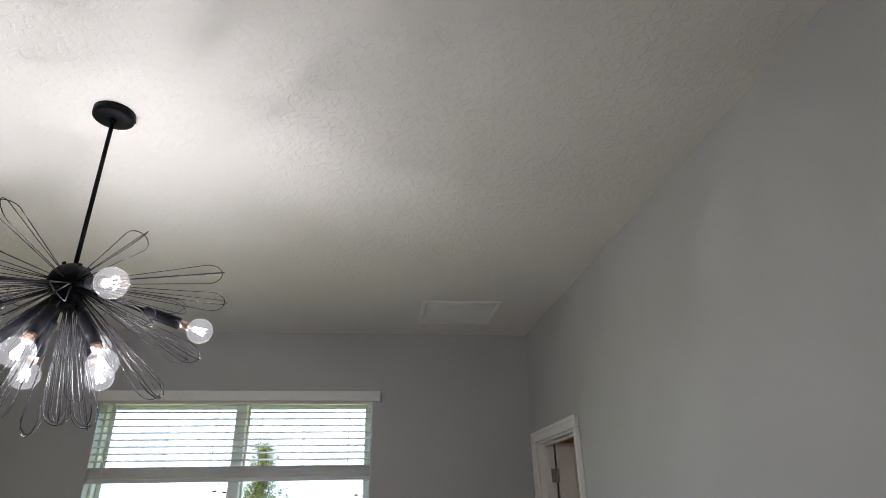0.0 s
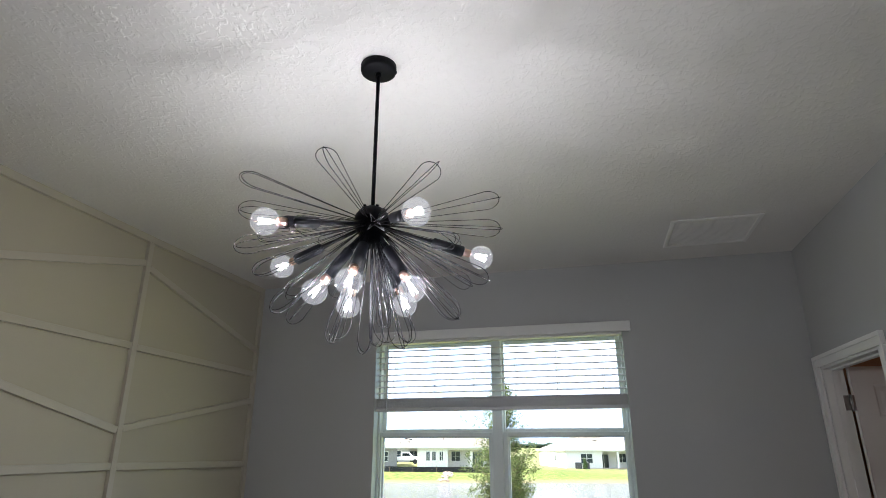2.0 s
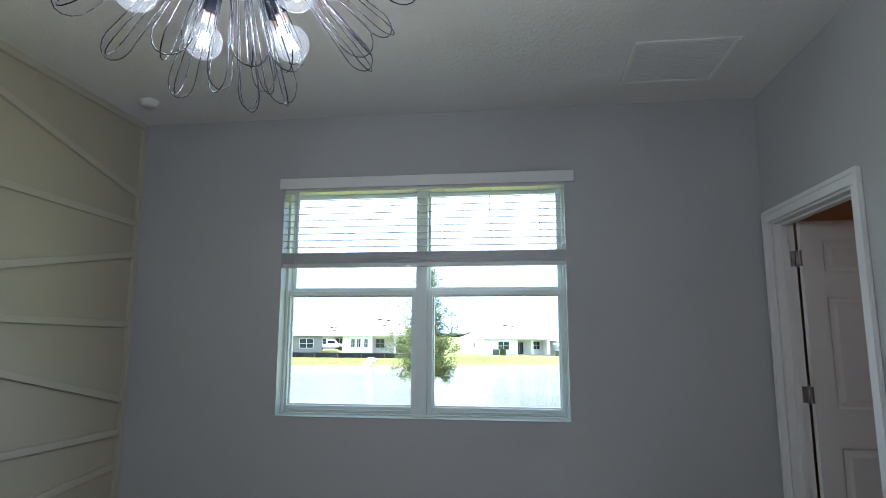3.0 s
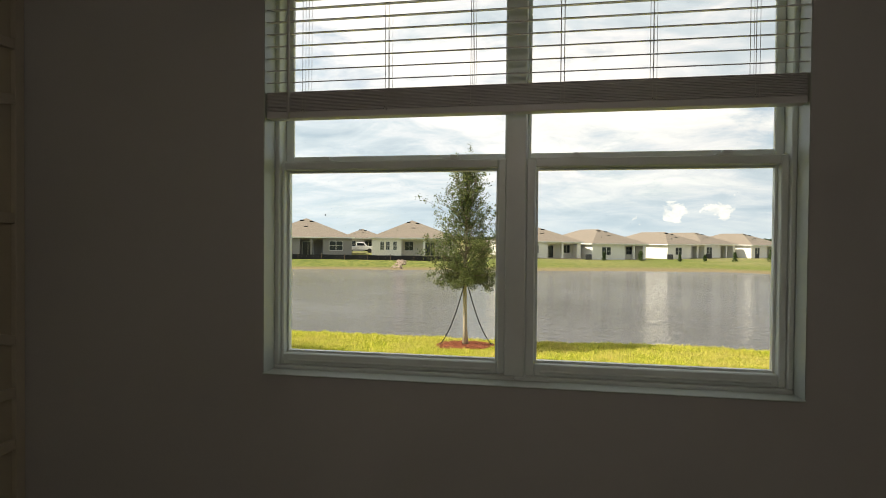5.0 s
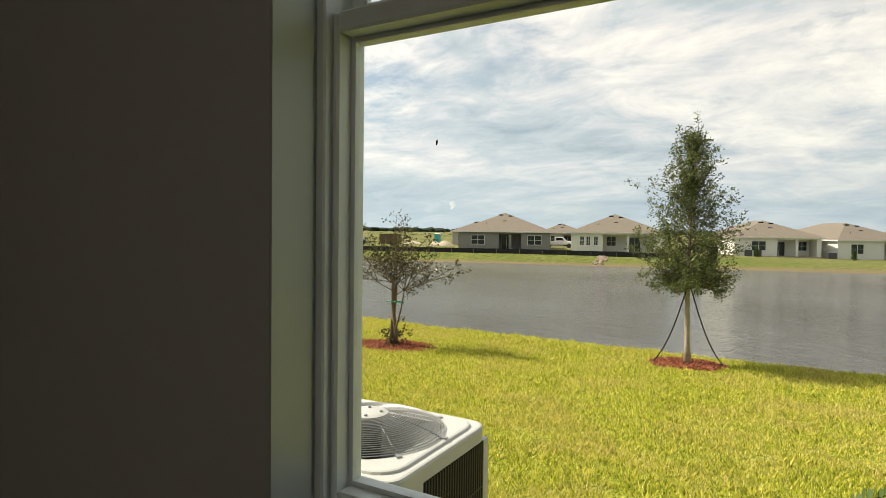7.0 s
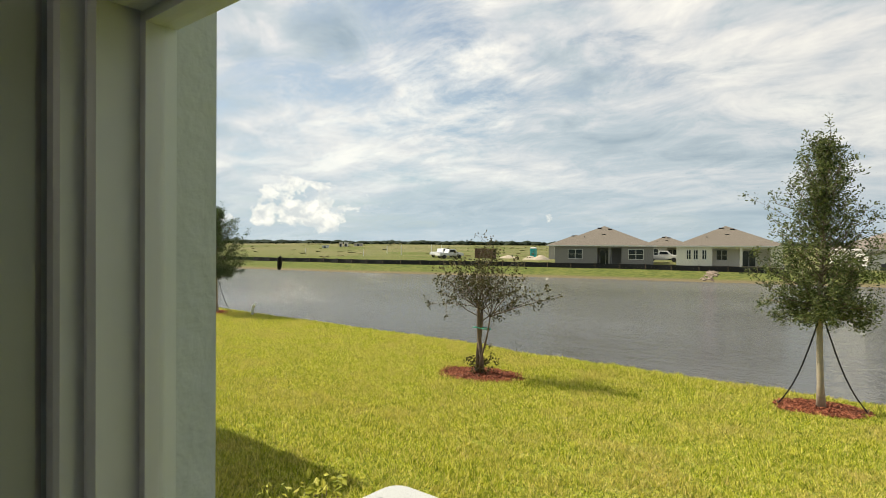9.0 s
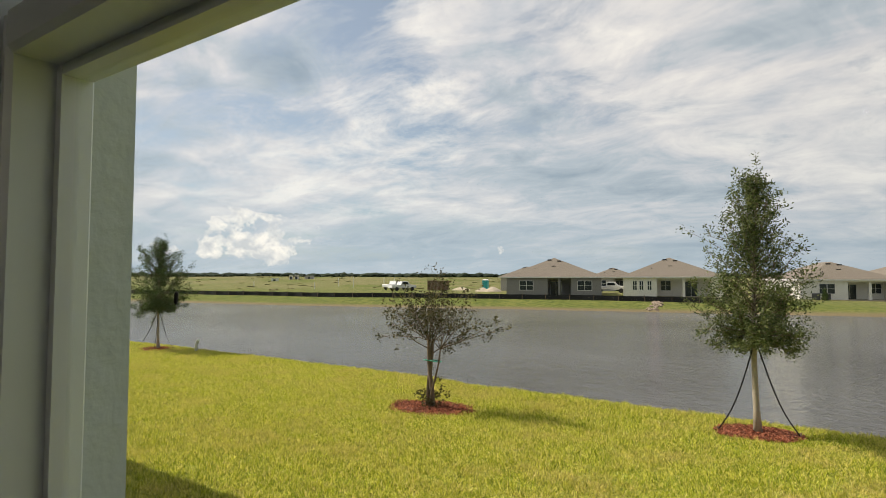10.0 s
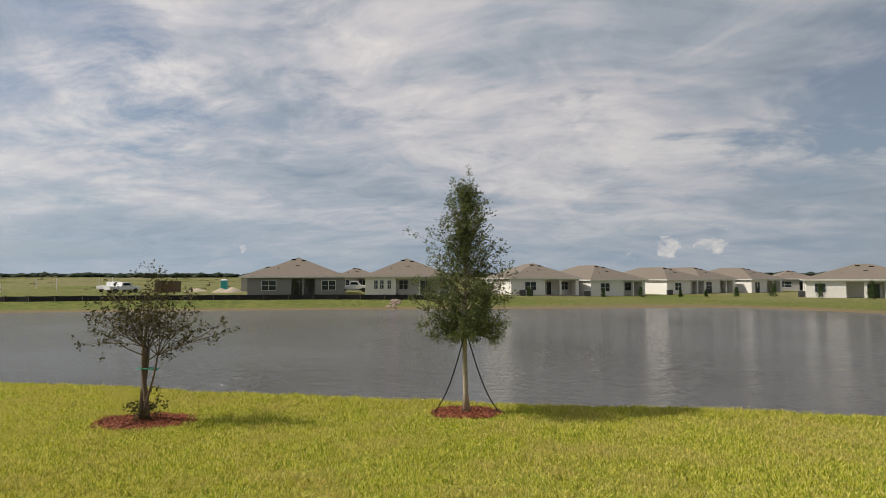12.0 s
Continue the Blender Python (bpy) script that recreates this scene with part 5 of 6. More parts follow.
def mulch_bed(at, r, seed, label):
    rnd = random.Random(seed)
    x, y = at
    bm = bmesh.new()
    rings = []
    for k in range(6):
        rr = r * k / 5
        row = []
        for i in range(36):
            a = math.tau * i / 36
            w = rr * (1 + 0.2 * noise.noise(Vector((math.cos(a) * 2, math.sin(a) * 2, seed))))
            px, py = x + w * math.cos(a), y + 0.76 * w * math.sin(a)
            row.append(bm.verts.new((px, py, land_z(px, py) + 0.010 + 0.025 * (1 - (k / 5) ** 2) + rnd.uniform(-0.008, 0.008))))
        rings.append(row)
    for a, b in zip(rings, rings[1:]):
        for i in range(36):
            bm.faces.new((a[i], a[(i + 1) % 36], b[(i + 1) % 36], b[i]))
    ob = part("mulch_bed", bm, MULCH)
    tagged(ob, label, "mulch bed", "mulch beds", "stuff")
    bm = bmesh.new()
    for _ in range(1500):
        a = rnd.uniform(0, math.tau)
        q = r * 1.06 * math.sqrt(rnd.random()) * (1 + 0.2 * noise.noise(Vector((math.cos(a) * 2, math.sin(a) * 2, seed))))
        px, py = x + q * math.cos(a), y + 0.76 * q * math.sin(a)
        m = pose(px, py, land_z(px, py) + 0.018 + 0.025 * max(0, 1 - (q / r) ** 2), rnd.uniform(-35, 35), rnd.uniform(-35, 35), rnd.uniform(0, 360))
        ln = rnd.uniform(0.012, 0.05)
        box(bm, -ln, -0.007, -0.003, ln, 0.007, 0.003, m)
    part("bark_chips", bm, CHIP, ob)


ob, z1 = oak(OAK_AT, 3.95, 1.22, 0.80, 23000, 3, OAK_LEAF, "young oak with a pointed crown on the lawn's edge", 0.02)
tie_downs(OAK_AT, z1, ((-0.50, -0.10), (0.52, 0.05)), 1.22)
ob, z2 = oak(OAK2_AT, 3.55, 1.15, 0.98, 24000, 8, OAK_LEAF_DARK, "young dark green oak with a full crown at the pond", 0.05, False, FULL)
tie_downs(OAK2_AT, z2, ((-0.95, -0.15), (0.22, -0.25), (0.45, 0.25)), 1.15)
mulch_bed(OAK_AT, 0.54, 5, "red bark mulch round the young oak")
mulch_bed(MYRTLE_AT, 0.74, 6, "red bark mulch round the crape myrtle")
mulch_bed(OAK2_AT, 0.55, 7, "red bark mulch round the dark oak")


def crape_myrtle():
    rnd = random.Random(21)
    x, y = MYRTLE_AT
    z = land_z(x, y)
    t = thing("crape_myrtle", "sparse multi-stemmed crape myrtle with seed heads", "tree", (x, y, z), "trees on the lawn")
    bm, br, anchors = bmesh.new(), bmesh.new(), []
    stems = [(-0.10, 0.02, 1.12), (-0.03, -0.06, 1.18), (0.05, 0.05, 1.08), (0.22, 0.0, 1.0)]
    tops = []
    for i, (dx, dy, h) in enumerate(stems):
        pts = [Vector((0.05 * math.cos(i * 1.6), 0.05 * math.sin(i * 1.6), -0.02))]
        for k in range(1, 7):
            q = k / 6
            pts.append(Vector((pts[0].x + dx * q * 1.1 + 0.012 * math.sin(7 * q + i), pts[0].y + dy * q, h * q)))
        tube(bm, pts, [0.044 - 0.020 * k / 6 for k in range(7)] if i < 3 else [0.020 - 0.008 * k / 6 for k in range(7)], 8)
        tops.append(pts)
    part("stems", bm, BARK_DARK, t)
    shoots = []
    for k in range(26):
        pts = tops[k % 4]
        base = pts[rnd.choice((5, 6, 6, 6))]
        a = rnd.uniform(0, math.tau)
        out = rnd.uniform(0.25, 1.25)
        d = Vector((math.cos(a) * out, math.sin(a) * out, rnd.uniform(0.55, 1.2)))
        shoots.append((base, d, rnd.uniform(0.5, 0.92)))
    # long arching side shoots and the tall middle ones
    shoots += [(tops[3][6], Vector((1.0, -0.1, 0.42)), 1.20), (tops[3][6], Vector((1.0, 0.2, 0.60)), 0.95), (tops[0][6], Vector((-1.0, 0.1, 0.55)), 1.15), (tops[0][6], Vector((-1.0, -0.2, 0.28)), 0.9), (tops[1][6], Vector((0.10, 0, 1)), 1.06), (tops[1][6], Vector((0.24, 0.1, 1)), 0.98), (tops[2][6], Vector((0.42, -0.1, 1)), 1.0), (tops[0][6], Vector((-0.22, 0, 1)), 1.0), (tops[2][6], Vector((0.62, 0.1, 0.85)), 1.1)]
    for base, d, ln in shoots:
        pts = limb(br, rnd, base, d, ln, 0.009, 0.0025, 0.09, -0.02, 5, 6)
        anchors += [(pts[4], 2), (pts[5], 4), (pts[6], 7)]
        for j in range(2, 7):
            for _ in range(2):
                tw = limb(br, rnd, pts[j], wander(rnd, Vector(d).normalized(), 0.7), rnd.uniform(0.10, 0.30), 0.003, 0.0014, 0.15, 0.03, 3, 3)
                anchors += [(tw[2], 2), (tw[3], 7)]
    for _ in range(46):
        anchors.append((Vector((rnd.gauss(0, 0.12), rnd.gauss(0, 0.12), abs(rnd.gauss(0.10, 0.13)) + 0.04)), 10))
    part("branches", br, BARK_DARK, t)
    crown = shared("crown", leaves_mesh("crown", anchors, rnd, 0.046, MYRTLE_LEAF, 0.024, 0.62), t)
    crown["label"] = "sparse dull leaves and brown seed heads"
    tape = bmesh.new()
    tube(tape, [(-0.10, -0.055, 0.80), (0.0, -0.075, 0.805), (0.12, -0.05, 0.79), (0.22, -0.02, 0.785), (0.21, 0.02, 0.79), (0.1, 0.04, 0.80), (-0.10, 0.03, 0.80)], 0.010, 6, closed=True)
    part("tie_tape", tape, TAPE, t, "green plastic tie tape")


crape_myrtle()


def shrub(at, height, width, count, mat, label, size, seed, name="shrub"):
    rnd = random.Random(seed)
    x, y = at
    s = thing(name, label, "shrub", (x, y, land_z(x, y)))
    br, anchors = bmesh.new(), []
    for i in range(18):
        a, o = i * 2.4, rnd.uniform(0.15, 1.0) * width / 2
        d = Vector((math.cos(a) * o, math.sin(a) * o, height))
        pts = limb(br, rnd, (math.cos(a) * 0.03, math.sin(a) * 0.03, -0.02), d, height * rnd.uniform(0.75, 1.02), 0.006, 0.002, 0.10, 0, 5, 5)
        anchors += [(p, 1) for p in pts[1:]] + [(pts[5], 2)]
    part("stems", br, BARK_DARK, s)
    total = sum(c for _, c in anchors)
    shared("foliage", leaves_mesh("foliage", [(p, max(1, round(c * count / total))) for p, c in anchors], rnd, size, mat, size * 0.7, 0.5), s)
    return s


shrub((-3.92, 6.90), 0.60, 0.36, 420, SHRUB_LEAF, "yellow-green variegated shrub beside the condenser", 0.055, 31)


def leafy_shrub():
    """Shrub under the window whose longest shoot carries paired rounded leaves into view."""
    s = shrub((-1.42, 6.08), 0.62, 0.5, 260, FROND_LEAF, "round-leaved green shrub under the window", 0.05, 33, "window_shrub")
    z = land_z(-1.42, 6.08)
    bm, lf = bmesh.new(), bmesh.new()
    pts = [Vector((0.02, 0.0, -z + 0.05)), Vector((0.18, 0.01, 0.48 - z)), Vector((0.29, 0.02, 0.59 - z)), Vector((0.37, 0.02, 0.648 - z)), Vector((0.43, 0.02, 0.690 - z)), Vector((0.49, 0.02, 0.722 - z))]
    pts[0] = Vector((0.02, 0.0, 0.0))
    tube(bm, pts, [0.006, 0.005, 0.004, 0.003, 0.002, 0.0012], 6)
    part("shoot", bm, BARK_DARK, s)
    rnd = random.Random(2)
    for i in range(22):
        k = 1.15 + 3.75 * i / 21
        j = int(k)
        p = pts[j].lerp(pts[j + 1], k - j)
        along = (pts[j + 1] - pts[j]).normalized()
        side = Vector((0, 1 if i % 2 else -1, 0))
        d = (along * 0.35 + side * rnd.uniform(0.3, 0.6) + Vector((0, 0, rnd.uniform(0.5, 1.0)))).normalized()
        w = d.cross(along).normalized()
        ln = 0.062 * (1 - 0.6 * i / 21) * rnd.uniform(0.85, 1.15)
        q = [p, p + d * ln * 0.3 + w * ln * 0.30, p + d * ln * 0.7 + w * ln * 0.30, p + d * ln, p + d * ln * 0.7 - w * ln * 0.30, p + d * ln * 0.3 - w * ln * 0.30]
        v = [lf.verts.new(c) for c in q]
        lf.faces.new((v[0], v[1], v[2], v[3])), lf.faces.new((v[0], v[3], v[4], v[5]))
    part("leaves", lf, FROND_LEAF, s)


leafy_shrub()


# ---- condenser ----
def condenser():
    x0, x1, y0, y1 = -3.01, -2.268, 5.88, 6.615
    cx, cy, top = (x0 + x1) / 2, (y0 + y1) / 2, 0.52
    base = land_z(cx, cy)
    c = thing("air_conditioner", "grey outdoor air-conditioning condenser with a wire fan guard", "air conditioner", (cx, cy, base))
    w, d, h = (x1 - x0) / 2, (y1 - y0) / 2, top - base

    def slab(z0, z1, wx, wy, r, rim=None):
        bm = bmesh.new()
        rows = []
        for z, s in ((z0, 0), (z1 - 0.012, 0), (z1 - 0.003, 0.004), (z1, 0.012)):
            row = []
            for qx, qy, a0 in ((1, 1, 0), (-1, 1, 90), (-1, -1, 180), (1, -1, 270)):
                for k in range(6):
                    a = radians(a0 + 18 * k)
                    row.append(bm.verts.new((qx * (wx - r) + (r - s) * math.cos(a), qy * (wy - r) + (r - s) * math.sin(a), z)))
            rows.append(row)
        for a, b in zip(rows, rows[1:]):
            for i in range(len(a)):
                bm.faces.new((a[i], a[(i + 1) % len(a)], b[(i + 1) % len(b)], b[i]))
        if rim is None:
            bm.faces.new(rows[-1])
        else:
            turns = [math.atan2(v.co.y, v.co.x) for v in rows[-1]]
            hole = [bm.verts.new((rim * math.cos(a), rim * math.sin(a), z1)) for a in turns]
            lip = [bm.verts.new((rim * math.cos(a), rim * math.sin(a), z1 - 0.10)) for a in turns]
            for p, q in ((rows[-1], hole), (hole, lip)):
                for i in range(24):
                    bm.faces.new((p[i], p[(i + 1) % 24], q[(i + 1) % 24], q[i]))
        bm.faces.new(rows[0][::-1]) if rim is None else None
        return bm

    part("pad", boxes((-w - 0.06, -d - 0.06, -0.06, w + 0.06, d + 0.06, 0.05)), SAND, c, "flat concrete pad")
    part("cover", slab(h - 0.075, h - 0.012, w, d, 0.075, 0.318), AC_TOP, c, "light grey metal top cover")
    part("raised_rim", slab(h - 0.012, h, w - 0.03, d - 0.03, 0.11, 0.318), AC_TOP, c)
    part("core", boxes((-w + 0.03, -d + 0.03, 0.05, w - 0.03, d - 0.03, h - 0.20)), AC_GRILLE, c, "dark condenser coil")
    for sx in (-1, 1):
        for sy in (-1, 1):
            part("corner_post", boxes((sx * w - 0.05 * (sx > 0), sy * d - 0.05 * (sy > 0), 0.05, sx * w + 0.05 * (sx < 0), sy * d + 0.05 * (sy < 0), h - 0.0755)), AC_TOP, c)
    part("panel", boxes((w - 0.012, -d + 0.051, 0.05, w - 0.001, -d + 0.20, h - 0.0755)), AC_TOP, c)
    lv = mesh_of("louvre", boxes((-0.004, -0.008, 0.06, 0.004, 0.003, h - 0.08)), AC_GRILLE)
    for k in range(24):
        shared("louvre", lv, c, pose(w - 0.006, -d + 0.215 + (2 * d - 0.27) * k / 23, 0, 0, 0, 90))
    for k in range(28):
        shared("louvre", lv, c, pose(-w + 0.065 + (2 * w - 0.13) * k / 27, -d + 0.006, 0))
    for z in (0.25, 0.45, 0.65):
        part("guard_rail", boxes((w - 0.002, -d + 0.205, z, w + 0.002, d - 0.052, z + 0.006)), AC_GRILLE, c)
    # domed wire guard
    def dome(r):
        return h + 0.006 + 0.066 * (1 - (r / 0.318) ** 2.2)
    for k in range(22):
        r = 0.085 + 0.230 * k / 21
        bm = bmesh.new()
        tube(bm, [(r * math.cos(math.tau * i / 40), r * math.sin(math.tau * i / 40), dome(r)) for i in range(40)], 0.0020, 5, closed=True)
        part("guard_ring", bm, AC_WIRE, c)
    for k in range(8):
        a = math.tau * k / 8 + 0.2
        bm = bmesh.new()
        tube(bm, [(r * math.cos(a), r * math.sin(a), dome(min(r, 0.318)) - 0.005) for r in (0.09, 0.15, 0.21, 0.26, 0.30, 0.318, 0.334)], 0.0035, 5)
        part("guard_spoke", bm, AC_WIRE, c)
        tab = boxes((-0.014, -0.010, 0.0, 0.014, 0.010, 0.006))
        bmesh.ops.transform(tab, matrix=Matrix.Rotation(a, 4, "Z") @ Matrix.Translation((0.326, 0, h + 0.0005)), verts=tab.verts)
        part("guard_clip", tab, AC_WIRE, c)
    bm = bmesh.new()
    lathe(bm, [(0.0, 0.004), (0.080, 0.003), (0.088, -0.004), (0.088, -0.02), (0.0, -0.02)], 32, Matrix.Translation((0, 0, dome(0.1))))
    plate = part("motor_plate", bm, AC_TOP, c, "round grey motor plate")
    for k in range(4):
        a = math.tau * k / 4 + 0.5
        nb = bmesh.new()
        tube(nb, [(0.055 * math.cos(a), 0.055 * math.sin(a), dome(0.1)), (0.055 * math.cos(a), 0.055 * math.sin(a), dome(0.1) + 0.011)], 0.007, 6)
        part("nut", nb, AC_WIRE, plate)
    bm = bmesh.new()
    tube(bm, [(0, 0, h - 0.14), (0, 0, h + 0.05)], 0.06, 16)
    part("motor", bm, AC_GRILLE, c)
    for k in range(3):
        bm = bmesh.new()
        a0 = math.tau * k / 3 + 0.35
        rows = []
        for r in (0.06, 0.14, 0.22, 0.305):
            half = 0.28 + 0.9 * r
            rows.append([bm.verts.new((r * math.cos(a0 + half * q), r * math.sin(a0 + half * q), h - 0.055 + 0.055 * q)) for q in (-0.5, 0.0, 0.5, 1.0)])
        for a, b in zip(rows, rows[1:]):
            for i in range(3):
                bm.faces.new((a[i], a[i + 1], b[i + 1], b[i]))
        bmesh.ops.solidify(bm, geom=bm.faces[:], thickness=0.003)
        part("fan_blade", bm, AC_TOP, c)


condenser()


def capped_pipe():
    x, y = -3.24, 7.29
    z = land_z(x, y)
    p = thing("cleanout_pipe", "white drain pipe with a blue cap standing in the lawn", "pipe", (x, y, z))
    bm = bmesh.new()
    tube(bm, [(0, 0, -0.1), (0, 0, 0.50 - 0.0)], 0.036, 20)
    part("pipe", bm, PLASTIC, p)
    bm = bmesh.new()
    lathe(bm, [(0.0, 0.055), (0.036, 0.055), (0.041, 0.050), (0.042, 0.0), (0.0365, 0.0)], 24, Matrix.Translation((0, 0, 0.48)))
    part("cap", bm, BLUE, p, "blue plastic cap")
    x, y = -17.2, 15.05
    q = thing("marker_pipe", "short white pipe at the water's edge", "pipe", (x, y, land_z(x, y)))
    bm = bmesh.new()
    tube(bm, [(0, 0, -0.1), (0.02, 0, 0.22), (0.09, 0, 0.34), (0.16, 0, 0.36)], 0.045, 10)
    part("bent_pipe", bm, PLASTIC, q)


capped_pipe()


def speck():
    # a dead insect on the pane, shaped as a plain dark spindle
    bm = bmesh.new()
    lathe(bm, [(0.0, -0.0042), (0.0011, -0.003), (0.0014, 0.0), (0.0012, 0.003), (0.0, 0.0044)], 10, pose(-1.664, 5.1083, 1.454, 0, 8, 0))
    tagged(part("dirt_speck", bm, SLOT), "small dark dead insect stuck to the glass", "dirt speck")


speck()


def reeds():
    """Thin water plants along the near bank."""
    rnd = random.Random(40)
    co, faces = [], []
    for _ in range(240):
        x = rnd.triangular(-19, -6, -13)
        y = lawn_edge(x) + rnd.uniform(0.5, 1.6)
        z = max(land_z(x, y), WATER_Z) - 0.02
        h, a = rnd.uniform(0.0, 0.35) * rnd.random() + 0.12 + (max(0, -0.85 - z) * 0.60), rnd.uniform(0, math.tau)
        dx, dy, k = 0.006 * math.cos(a), 0.006 * math.sin(a), len(co)
        lx, ly = rnd.uniform(-0.1, 0.1), rnd.uniform(-0.1, 0.1)
        co += [(x - dx, y - dy, z), (x + dx, y + dy, z), (x + lx, y + ly, z + h)]
        faces.append((k, k + 1, k + 2))
    me = bpy.data.meshes.new("reeds")
    me.from_pydata(co, [], faces)
    me.materials.append(MYRTLE_LEAF)
    tagged(new("reeds", me), "thin reeds in the shallows of the near bank", "reeds", "", "stuff")


reeds()


# ---- across the pond ----
def silt_fence():
    xs = [-150 + 3.0 * i for i in range(47)]
    f = thing("silt_fence", "low black fabric silt fence along the far bank", "fence", (-60, shore_y(-60) + 9, land_z(-60, shore_y(-60) + 9)))
    o = f.matrix_basis.translation
    pts = []
    for x in xs:
        y = shore_y(x) + 9.0 + 0.4 * noise.noise(Vector((x * 0.1, 5, 0)))
        pts.append(Vector((x, y, land_z(x, y))) - o)
    for i, (a, b) in enumerate(zip(pts, pts[1:])):
        bm = bmesh.new()
        mid = (a + b) / 2
        rows = []
        for p, hh, sag in ((a, 0.66, 0), (mid, 0.62, 0.12), (b, 0.66, 0)):
            rows.append([bm.verts.new(p + Vector((0, sag + e, z))) for e, z in ((0, -0.1), (0.0, hh), (0.02, hh), (0.02, -0.1))])
        for q, r in zip(rows, rows[1:]):
            for k in range(4):
                bm.faces.new((q[k], q[(k + 1) % 4], r[(k + 1) % 4], r[k]))
        part("fabric_panel", bm, SILT, f)
    me = mesh_of("post", boxes((-0.03, -0.05, -0.2, 0.03, -0.001, 0.80)), BARK_DARK)
    for p in pts:
        shared("post", me, f, Matrix.Translation(p) @ pose(0, 0, 0, 0, (p.x * 7) % 9 - 4, 0))


silt_fence()


def pickup(at, turn, label):
    x, y = at
    t = thing("pickup_truck", label, "truck", (x, y, land_z(x, y) + 0.02), "parked trucks", "", turn)
    prof = [(-2.8, 0.55), (-2.8, 1.15), (-0.75, 1.18), (-0.55, 1.85), (0.75, 1.88), (1.35, 1.25), (2.65, 1.10), (2.8, 0.95), (2.8, 0.55)]
    bm = bmesh.new()
    a = [bm.verts.new((px, -0.95, pz)) for px, pz in prof]
    b = [bm.verts.new((px, 0.95, pz)) for px, pz in prof]
    for i in range(len(prof)):
        j = (i + 1) % len(prof)
        bm.faces.new((a[i], a[j], b[j], b[i]))
    bm.faces.new(a[::-1]), bm.faces.new(b)
    bmesh.ops.recalc_face_normals(bm, faces=bm.faces)
    bmesh.ops.bevel(bm, geom=bm.edges[:], offset=0.05, segments=1, affect="EDGES")
    part("body", bm, PAINT_WHITE, t)
    for s in (-1, 1):
        bm = bmesh.new()
        y0 = s * 0.955
        v = [bm.verts.new((px, y0, pz)) for px, pz in ((-0.5, 1.3), (0.95, 1.3), (0.65, 1.76), (-0.42, 1.76))]
        bm.faces.new(v)
        bmesh.ops.solidify(bm, geom=bm.faces[:], thickness=0.01)
        part("side_window", bm, DARK_GLASS, t)
        for wx in (-1.75, 1.8):
            bm = bmesh.new()
            lathe(bm, [(0.0, -0.13), (0.30, -0.13), (0.40, -0.10), (0.40, 0.10), (0.30, 0.13), (0.0, 0.13)], 20, pose(wx, s * 0.86, 0.40, 90))
            wheel = part("wheel", bm, TYRE, t)
            bm = bmesh.new()
            lathe(bm, [(0.0, -0.145), (0.22, -0.142), (0.23, -0.131)], 16, pose(wx, s * 0.86, 0.40, 90) if s < 0 else pose(wx, s * 0.86, 0.40, 90) @ Matrix.Rotation(math.pi, 4, "X"))
            part("rim", bm, NICKEL, wheel)


